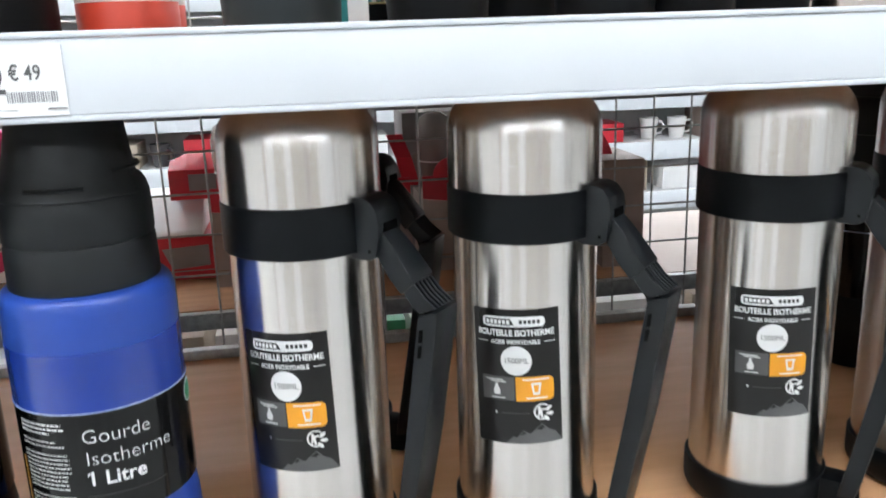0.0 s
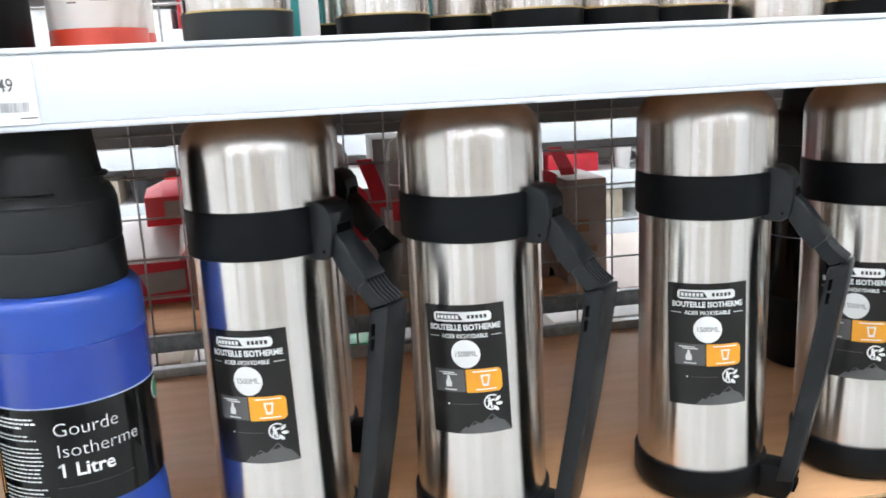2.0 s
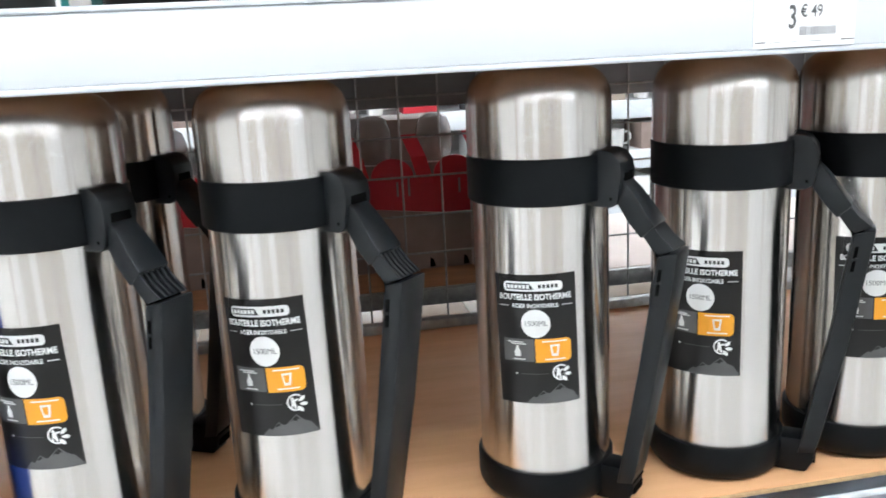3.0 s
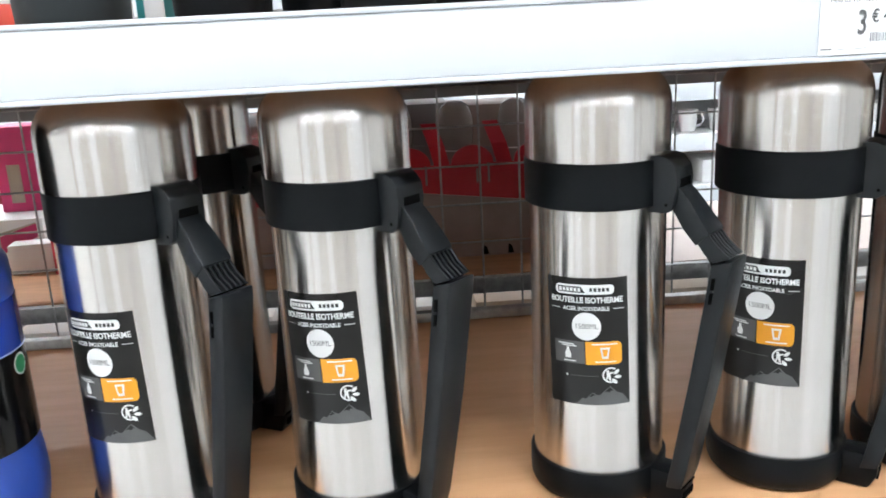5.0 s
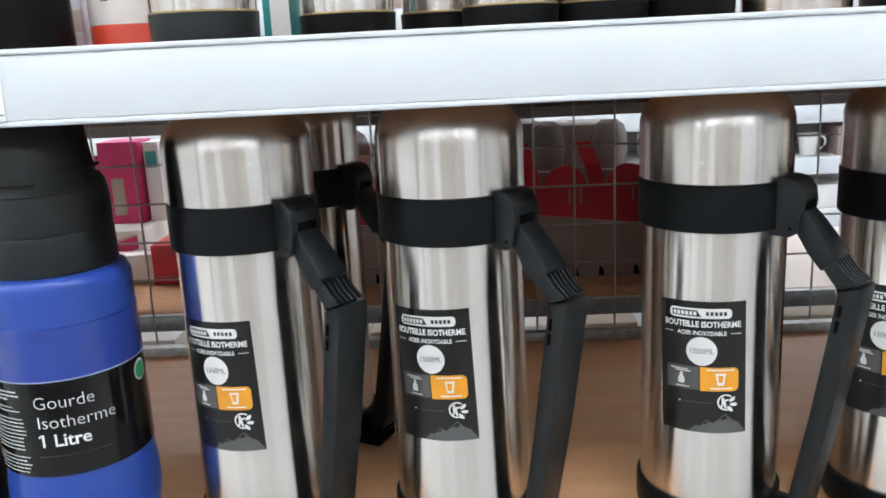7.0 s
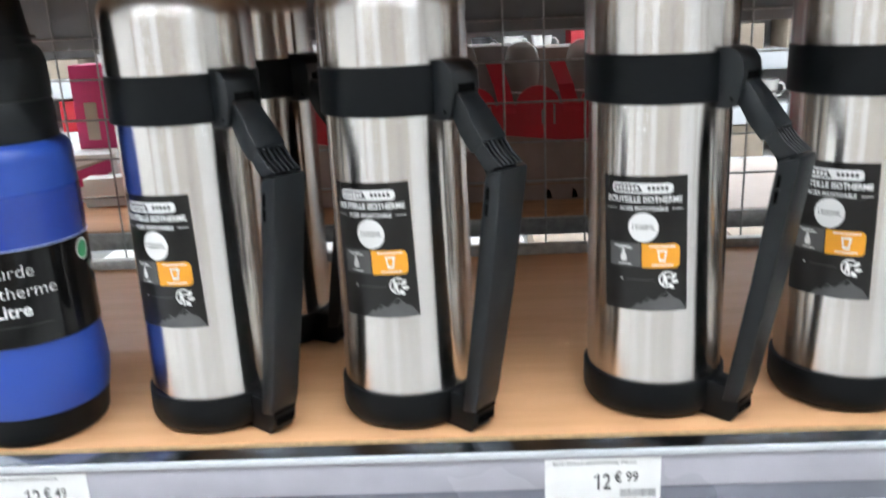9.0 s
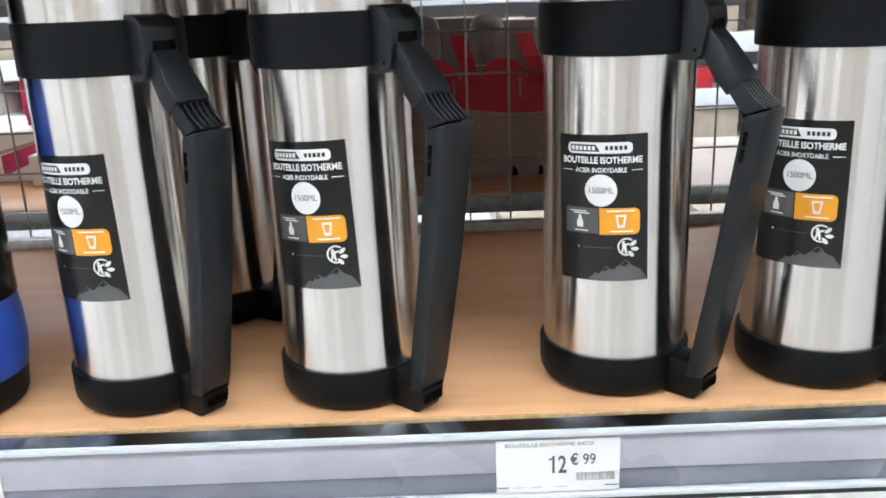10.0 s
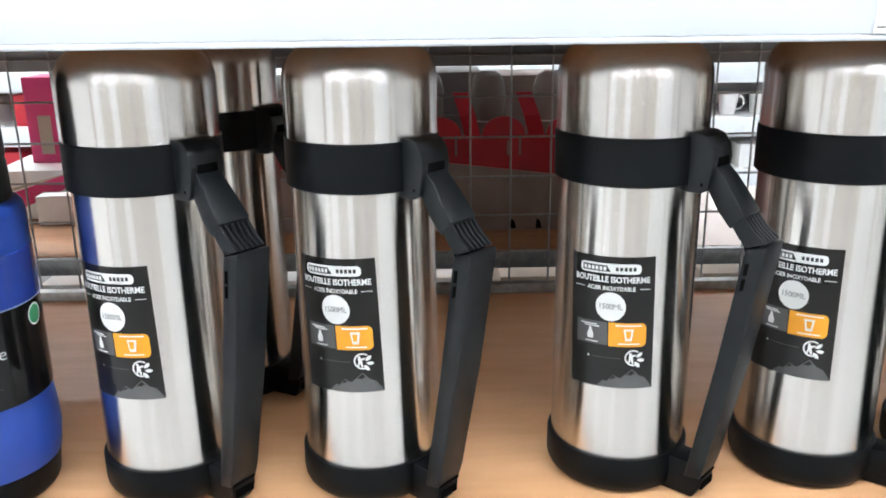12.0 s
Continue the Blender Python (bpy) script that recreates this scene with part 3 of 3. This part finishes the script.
    def ink(bm, material, lift_by=0.0008, nm="print"):
        part(nm, wrap(bm, r + lift_by), material, lab, smooth=False)

    if words:
        ink(text("Gourde", 0.0137, -0.0030, 0.1430, "LEFT", -0.00020, 1.0), M_WHITE_INK)
        ink(text("Isotherme", 0.0137, -0.0022, 0.1278, "LEFT", -0.00020, 1.0), M_WHITE_INK)
        ink(text("1 Litre", 0.0137, -0.0025, 0.1135, "LEFT", 0.00025, 1.0), M_WHITE_INK)
        ink(flat([(-0.0022, 0.1158), (-0.0004, 0.1172), (-0.0004, 0.1188), (-0.0022, 0.1174)]), M_WHITE_INK)
        ink(rect(-0.004, 0.1015, 0.048, 0.1018, 16), M_GREY_INK)
        ink(disc(0.0860, 0.1475, 0.0085), M_WHITE_INK, 0.0008)
        ink(disc(0.0860, 0.1475, 0.0070), M_GREEN_INK, 0.0011)
        ink(rect(-0.0545, 0.092, -0.0530, 0.125), M_ORANGE_INK)
    rows = random.Random(4)
    for k in range(22):
        z = 0.1520 - k * 0.0030
        if k in (3, 6, 16):
            continue
        x, end = -0.049, -0.011 - 0.014 * rows.random() * (k < 7) - 0.004 * rows.random()
        while x < end:
            wd = rows.uniform(0.0012, 0.0045)
            ink(rect(x, z - (0.0006 if k < 3 else 0.00042), min(x + wd, end), z + (0.0006 if k < 3 else 0.00042), 2), M_WHITE_INK, 0.0008, "bar")
            x += wd + 0.0007
    return g


gourd(pose(-0.1865, 0.5920, SHELF, 0, 0, 0), M_BLUE, M_BLUE_GLOSS, True, "blue insulated bottle with black lid and black label")
gourd(pose(-0.3120, 0.5900, SHELF, 0, 0, 70), M_BLACK, M_LABEL_GLOSS, False, "black insulated bottle with black lid and printed label")
gourd(pose(0.5830, 0.8500, SHELF, 0, 0, 40), M_BLACK, M_LABEL_GLOSS, False, "black insulated bottle standing behind the steel flasks")


# ---- mugs and tins on the upper shelf ----
def travel_mug(m, r, foot, foot_mat, foot_label, label):
    g = thing("travel_mug", m, label, "travel mug", "travel mugs on the upper shelf")
    part("foot", lathe([(0, 0), (r - 0.003, 0)] + rounded(r - 0.003, 0, r - 0.0005, 0.003, 3, -1) + [(r + 0.0005, foot), (r - 0.002, foot)], 56), foot_mat, g, foot_label)
    part("ring", lathe([(r - 0.002, foot), (r + 0.0002, foot), (r + 0.0002, foot + 0.0012), (r - 0.002, foot + 0.0012)], 56), M_BRASS, g, "thin brass-coloured ring")
    part("body", lathe([(r - 0.003, foot + 0.001), (r - 0.0008, foot + 0.0012), (r + 0.003, 0.150), (r + 0.001, 0.152), (0, 0.152)], 56), M_STEEL, g)
    part("lid", lathe([(r + 0.002, 0.152), (r + 0.004, 0.154), (r + 0.003, 0.166), (r - 0.006, 0.172), (0, 0.173)], 56), M_BLACK, g)
    return g


travel_mug(pose(-0.044, 0.572, UPPER), 0.0365, 0.0235, M_SLATE, "slate grey rubber foot", "brushed steel travel mug with slate grey foot")
mug = travel_mug(pose(0.0540, 0.575, UPPER), 0.0325, 0.0185, M_BLACK, "matt black foot", "brushed steel travel mug with black foot")
for x, y in ((0.1195, 0.630), (0.1650, 0.572), (0.2280, 0.585), (0.2920, 0.600), (0.0220, 0.680), (0.4480, 0.600), (0.5200, 0.575), (0.5900, 0.600)):
    copy_thing(mug, pose(x, y, UPPER))
travel_mug(pose(0.3640, 0.590, UPPER), 0.0370, 0.0030, M_STEEL, "steel foot rim", "plain brushed steel travel mug")

# a red and white tin, a dark canister and a clear-sleeved carton between the mugs
tin = thing("storage_tin", pose(-0.1770, 0.800, UPPER), "white tin with an orange-red lower band", "tin")
RT = 0.0420
part("body", lathe([(0, 0), (RT - 0.0008, 0), (RT, 0.001), (RT, 0.0290), (RT - 0.0003, 0.0295)], 56), M_TINRED, tin, "orange-red lower band")
part("sleeve", lathe([(RT - 0.0003, 0.0295), (RT, 0.0300), (RT, 0.120), (RT - 0.002, 0.122), (0, 0.122)], 56), M_WHITECARD, tin, "white printed paper sleeve")
for k, (a, b, z) in enumerate(((0.000, 0.016, 0.068), (0.002, 0.018, 0.064), (0.000, 0.014, 0.060), (0.004, 0.018, 0.052), (-0.016, -0.008, 0.050))):
    part("print", wrap(rect(a, z, b, z + 0.0012, 3), RT + 0.0004), M_GREY_INK, tin, smooth=False)
mark = bmesh.new()
for k in range(20):
    a0, a1 = radians(k * 18), radians(k * 18 + 18)
    mark.faces.new([mark.verts.new((-0.012 + r * math.cos(a), 0, 0.058 + r * math.sin(a))) for r, a in ((0.0040, a0), (0.0048, a0), (0.0048, a1), (0.0040, a1))])
part("print", wrap(mark, RT + 0.0004), M_BLACK_INK, tin, smooth=False)
copy_thing(tin, pose(-0.1830, 0.890, UPPER))
sleeve = thing("carton", pose(-0.2740, 0.900, UPPER), "narrow lavender and white carton", "carton")
part("box", block(-0.010, -0.02, 0, 0.010, 0.02, 0.12, 0.0008), M_LAVENDER, sleeve)
part("panel", block(-0.010, -0.0206, 0.030, 0.010, -0.0198, 0.052, 0), M_TAUPE, sleeve, smooth=False)
can = thing("canister", pose(-0.2720, 0.760, UPPER), "matt black canister beside the tins", "canister")
part("body", lathe([(0, 0), (0.046, 0)] + rounded(0.046, 0, 0.048, 0.003, 3, -1) + [(0.048, 0.140), (0.046, 0.142), (0, 0.142)], 56), M_BLACK, can)
carton = thing("carton", pose(0.0015, 0.610, UPPER), "teal and white carton", "carton")
part("box", block(-0.0095, -0.02, 0, 0.0095, 0.02, 0.11, 0.0008), M_TEAL, carton)
part("panel", block(-0.004, -0.0206, 0.006, 0.0095, -0.0198, 0.105, 0), M_WHITECARD, carton, smooth=False)

# ---- the other side of the gondola, seen through the wire ----
beam = part("back_beam", block(-1.2, 1.1560, 1.2085, 1.6, 1.1680, 1.3120, 0.0015), M_BEAM)
tagged(beam, "grey steel beam along the back under the upper shelf", "beam", kind="structure")
BACK = 0.940      # the top of the shelf behind the wire
back = thing("back_shelf", pose(0, 0, 0), "wood shelf in a brown darkened for shade, with grey metal edge behind the wire", "shelf", kind="structure")
# This half of the board carries painted shade.
part("panel", block(-1.2, 1.179, 0.920, 0.4795, 1.575, BACK, 0.001), M_BACKWOOD_SHADE, back)
part("panel", block(0.4805, 1.179, 0.920, 1.6, 1.575, BACK, 0.001), M_PALE, back, "pale laminate board")
part("edge", block(-1.2, 1.163, 0.915, 1.6, 1.1785, BACK - 0.001, 0.0015), M_WIRE, back, "grey metal edge")
back_top = part("back_upper_shelf", block(-0.10, 1.1685, 1.290, 0.47, 1.66, 1.312, 0.001), M_STEEL_WHITE)
tagged(back_top, "white metal shelf on the far side of the wire", "shelf", kind="structure")
# Unseen side shelves, added to steer light; their depth sets what gets through.
back_right = part("back_right_baffle", block(0.472, 1.1685, 1.290, 1.6, 1.36, 1.312, 0.001), M_STEEL_WHITE)
tagged(back_right, "unseen narrow white shelf behind the wire, added to steer light", "shelf", kind="structure")
back_narrow = part("back_narrow_baffle", block(-1.2, 1.1685, 1.290, -0.102, 1.39, 1.312, 0.001), M_STEEL_WHITE)
tagged(back_narrow, "unseen narrow white shelf behind the wire, added to steer light", "shelf", kind="structure")
back_low = part("back_lower_shelf", block(-1.2, 1.10, 0.64, 1.6, 1.78, 0.66, 0.001), M_BEIGE)
tagged(back_low, "pale lower shelf on the far side of the wire", "shelf", kind="structure")


def panel(points, y0, y1):
    """An upright board cut to an outline in the xz plane."""
    bm = bmesh.new()
    a, b = [bm.verts.new((x, y0, z)) for x, z in points], [bm.verts.new((x, y1, z)) for x, z in points]
    bm.faces.new(a)
    bm.faces.new(b[::-1])
    for i in range(len(a)):
        j = (i + 1) % len(a)
        bm.faces.new((a[i], b[i], b[j], a[j]))
    return bm


def glass_set(m):
    """A gift carton for three glasses: taupe box, red arched front and slanting red straps, the glass bowls standing out behind."""
    g = thing("glass_set", m, "taupe and red carton holding three smoky drinking glasses", "glass set", "glass sets behind the wire")
    w, d, step = 0.279, 0.11, 0.0925
    part("carton", panel([(0, 0), (w, 0), (w, 0.080), (w * 0.70, 0.089), (w * 0.38, 0.100), (0, 0.113)], 0, d), M_TAUPE, g)
    part("lid_seam", block(0.001, -0.0008, 0.0250, w - 0.001, 0.0005, 0.0262, 0), M_BROWN, g, smooth=False)
    # Black shapes paint the shade inside the finger slots.
    for x in (0.150, 0.188, 0.240):
        part("finger_slot", panel([(x, 0.002), (x + 0.009, 0.003), (x + 0.006, 0.014), (x + 0.001, 0.018)], -0.0009, 0.0004), M_BLACK_IN, g, smooth=False)
    pts = [(0.0, 0.114), (w * 0.38, 0.101), (w * 0.70, 0.090), (w, 0.081), (w, 0.148)]
    for k in (2, 1, 0):
        cx = 0.0465 + step * k
        pts += [(cx + 0.031 * math.cos(a), 0.148 + 0.028 * math.sin(a)) for a in [math.pi * i / 14 for i in range(15)]]
    part("front", panel(pts + [(0.0, 0.148)], -0.0015, 0.0015), M_RED, g, "red arched front board")
    for k in range(3):
        cx = 0.0465 + step * k
        for q, h in ((cx + 0.005, 0.022), (cx + 0.022, 0.030)):
            part("print", lift(rect(q, 0.118, q + 0.003, 0.118 + h), -0.0021), M_GREYCARD, g, smooth=False)
        top, foot = cx + 0.031, cx + 0.050
        part("strap", loft([[(x - 0.0115, y, z), (x + 0.0115, y, z), (x + 0.0115, y + 0.002, z), (x - 0.0115, y + 0.002, z)]
                            for x, y, z in ((foot, -0.004, 0.136), (top + 0.010, 0.008, 0.176), (top, 0.032, 0.208))]), M_RED, g, "slanting red strap", False)
        glass = part("glass", shift(lathe([(0, 0.105), (0.016, 0.105), (0.023, 0.150), (0.0275, 0.190), (0.0270, 0.212), (0.0215, 0.230), (0.011, 0.2375), (0, 0.2385)], 40), cx - 0.018, 0.058, 0), M_GLASSWARE, g, "smoky glass bowl")
        part("rim", shift(tube([(0.0245 * math.cos(a), 0.0245 * math.sin(a), 0.163) for a in [2 * math.pi * i / 24 for i in range(25)]], 0.0012, 6), cx - 0.018, 0.058, 0), M_CERAMIC, glass, "bright glass rim")
    part("back_board", panel([(0, 0.110), (w, 0.079), (w, 0.150), (0, 0.168)], d - 0.004, d), M_GREYCARD, g, "grey back board")
    return g


first_set = glass_set(pose(0.1370, 1.284, BACK) @ Matrix.Diagonal((1.079, 1.079, 1.035, 1)))
copy_thing(first_set, pose(-0.1829, 1.2862, BACK, 0, 0, 0.5))


def carton_box(name, x0, y0, z0, x1, y1, z1, material, label, rz=0.0, stripe=None):
    g = thing(name, pose(x0, y0, z0, 0, 0, rz), label, "box", "cartons behind the wire")
    part("carton", block(0, 0, 0, x1 - x0, y1 - y0, z1 - z0, 0.0015), material, g)
    if stripe:
        w, h = x1 - x0, z1 - z0
        part("print", lift(rect(w * 0.15, h * 0.30, w * 0.75, h * 0.36), -0.0006), stripe, g, smooth=False)
        part("print", lift(rect(w * 0.15, h * 0.50, w * 0.55, h * 0.62), -0.0006), stripe, g, smooth=False)
    return g


carton_box("box", 0.4105, 1.2301, BACK, 0.4774, 1.3595, 1.1105, M_TAUPE, "grey-brown carton beside the glass sets", 0, M_BROWN)
carton_box("box", 0.125, 1.425, BACK, 0.262, 1.545, 1.178, M_GREYCARD, "dark grey carton behind the glass sets")
carton_box("box", 0.266, 1.420, BACK, 0.395, 1.540, 1.172, M_TAUPE, "tall taupe carton behind the glass sets")
flat_red = carton_box("box", -0.4073, 1.3434, BACK, -0.1721, 1.4513, 1.0091, M_RED, "flat red carton with a grey printed panel")
part("print", lift(flat([(0.136, 0.052), (0.208, 0.056), (0.208, 0.022), (0.150, 0.018)]), -0.0006), M_GREYCARD, flat_red, smooth=False)
part("print", lift(rect(0.004, 0.0135, 0.214, 0.0155), -0.0006), M_GREYCARD, flat_red, smooth=False)
part("print", lift(rect(0.068, 0.022, 0.072, 0.044), -0.0006), M_GREYCARD, flat_red, smooth=False)
bag = thing("paper_bag", pose(-0.3717, 1.3434, 1.0091), "folded white paper bag lying on a red carton", "bag")
part("bag", loft([[(x, 0.0, 0.0), (x, 0.15, 0.0), (x, 0.15, 0.056), (x, 0.070 + k, 0.056), (x, 0.004 + k, 0.010)] for x, k in ((0.0, 0.006), (0.05, 0.0), (0.11, 0.004), (0.165, 0.001))], 0.002), M_WHITECARD, bag)
gable = thing("gable_box", pose(-0.252, 1.3617, 1.0651), "small red gabled carton with a grey panel", "box", "cartons behind the wire")
part("carton", loft([[(x, 0, 0), (x, 0.070, 0), (x, 0.070, 0.064 + k), (x, 0.034, 0.070 + k), (x, 0, 0.047)] for x, k in ((0.0, -0.012), (0.028, 0.0), (0.075, 0.0))], 0.001), M_RED, gable)
part("panel", block(0.030, -0.0010, 0.014, 0.072, -0.0002, 0.040, 0), M_GREYCARD, gable, "grey printed panel", False)
under_pink = carton_box("box", -0.5714, 1.4027, BACK, -0.4419, 1.5645, 1.0242, M_WHITECARD, "white carton with a pink band under a pink one", 3)
part("print", lift(flat([(0.020, 0.044), (0.119, 0.076), (0.119, 0.052), (0.020, 0.010)]), -0.0006), M_PINK, under_pink, "slanting pink band", False)
part("print", lift(flat([(0.001, 0.048), (0.119, 0.0775), (0.119, 0.0745), (0.001, 0.042)]), -0.0006), M_BEIGE, under_pink, smooth=False)
pink = carton_box("box", -0.5347, 1.4782, 1.0242, -0.4613, 1.5538, 1.1742, M_PINK, "tall pink carton with a pale window")
part("window", lift(rect(0.019, 0.016, 0.042, 0.084), -0.0006), M_BEIGE, pink, "pale window", False)
teal_box = carton_box("box", -0.4548, 1.489, 1.0242, -0.4257, 1.543, 1.1709, M_WHITECARD, "narrow white carton with a teal label")
part("print", lift(rect(0.003, 0.100, 0.024, 0.130), -0.0006), M_TEAL, teal_box, smooth=False)
carton_box("box", -0.485, 1.3595, BACK, -0.4138, 1.3973, 0.9896, M_WHITECARD, "flat white carton on the wood shelf", 4)
low = ((-0.55, 0.12, M_WHITECARD), (-0.40, 0.16, M_BEIGE), (-0.22, 0.14, M_WHITECARD), (-0.06, 0.10, M_BEIGE), (0.06, 0.06, M_GREEN_INK), (0.13, 0.15, M_WHITECARD), (0.30, 0.14, M_BEIGE), (0.46, 0.2, M_WHITECARD), (0.68, 0.2, M_BEIGE), (0.9, 0.2, M_WHITECARD))
for x, w, material in low:
    carton_box("box", x, 1.46, 0.66, x + w, 1.72, 0.80, material, "low carton on the pale lower shelf")


def cup(m, material, label):
    g = thing("cup", m, label, "cup", "cups on the far shelves")
    part("bowl", lathe([(0, 0.004), (0.026, 0.004), (0.027, 0), (0.030, 0.002), (0.040, 0.085), (0.0375, 0.086), (0.0275, 0.010), (0, 0.009)], 32), material, g)
    part("handle", tube([(0.036, 0, 0.070), (0.052, 0, 0.072), (0.062, 0, 0.060), (0.062, 0, 0.042), (0.052, 0, 0.026), (0.033, 0, 0.022)], 0.0048), material, g)
    return g


def far_gondola(y, face, tops, x0, x1, seed):
    """Shelves with white rails; face = -1 opens towards -y, 1 towards +y."""
    g = thing("shelving", pose(0, y, 0), "white metal shop shelving across the aisle", "shelving", "shelving across the aisles", "structure")
    d = 0.45
    part("back_panel", block(x0, -face * d, 0, x1, -face * d + 0.02, max(tops) + 0.35, 0), M_STEEL_WHITE, g, smooth=False)
    for z in tops:
        a, b = sorted((0.0, -face * d))
        part("shelf", block(x0, a, z - 0.02, x1, b, z, 0.001), M_STEEL_WHITE, g)
        a, b = sorted((face * 0.008, 0.0))
        part("rail", block(x0, a, z - 0.072, x1, b, z + 0.002, 0.002), M_WHITE_PL, g, "white price rail")
    return g


rnd = random.Random(7)
FAR = (0.425, 0.637, 0.843, 1.049, 1.260, 1.470, 1.680)
far_gondola(3.2, -1, FAR, -3.2, 4.4, 1)
white_cup = cup(pose(0.95, 3.30, FAR[3]), M_CERAMIC, "white ceramic cup on a white shelf")
dark_cup = cup(pose(1.12, 3.30, FAR[3]), M_DARK, "dark glazed cup on a white shelf")
mats = (M_WHITECARD, M_WHITECARD, M_BEIGE, M_TAUPE, M_DARK, M_RED, M_WHITECARD)
for z in FAR[1:6]:
    x = -2.6
    while x < 3.6:
        pick = rnd.random()
        if pick < 0.5:
            copy_thing(rnd.choice((white_cup, dark_cup, white_cup)), pose(x + 0.05, 3.27 + rnd.uniform(0, 0.05), z, 0, 0, rnd.uniform(-60, 60)))
            x += rnd.uniform(0.11, 0.16)
        else:
            w, h = rnd.uniform(0.10, 0.26), rnd.uniform(0.07, 0.13)
            material = rnd.choice(mats)
            carton_box("box", x, 3.24, z, x + w, 3.42, z + h, material, "shop carton on a white shelf across the aisle")
            x += w + rnd.uniform(0.02, 0.09)

# the shelving behind the camera, out of view, added for the steel to reflect
# The top tier is there to block the lamp row beyond.
NEAR = (0.25, 0.62, 1.0, 1.38, 1.76, 2.1)
far_gondola(-2.0, 1, NEAR, -3.2, 4.4, 2)
x = -3.1
while x < 4.2:
    w = rnd.choice((0.12, 0.2, 0.3, 0.45, 0.7))
    material = rnd.choice((M_WHITECARD, M_WHITECARD, M_STEEL_WHITE, M_BEIGE, M_WHITECARD, M_BROWN, M_STEEL_WHITE, M_TAUPE))
    for z in NEAR:
        # Wide white columns turn beige higher up to darken the caps' reflections.
        carton_box("box", x, -2.30, z, x + w - 0.02, -2.06, z + rnd.uniform(0.22, 0.30), M_BEIGE if z > 1.3 and w > 0.25 and material is M_WHITECARD else material, "unseen carton behind the camera, added for reflections in the steel")
    x += w
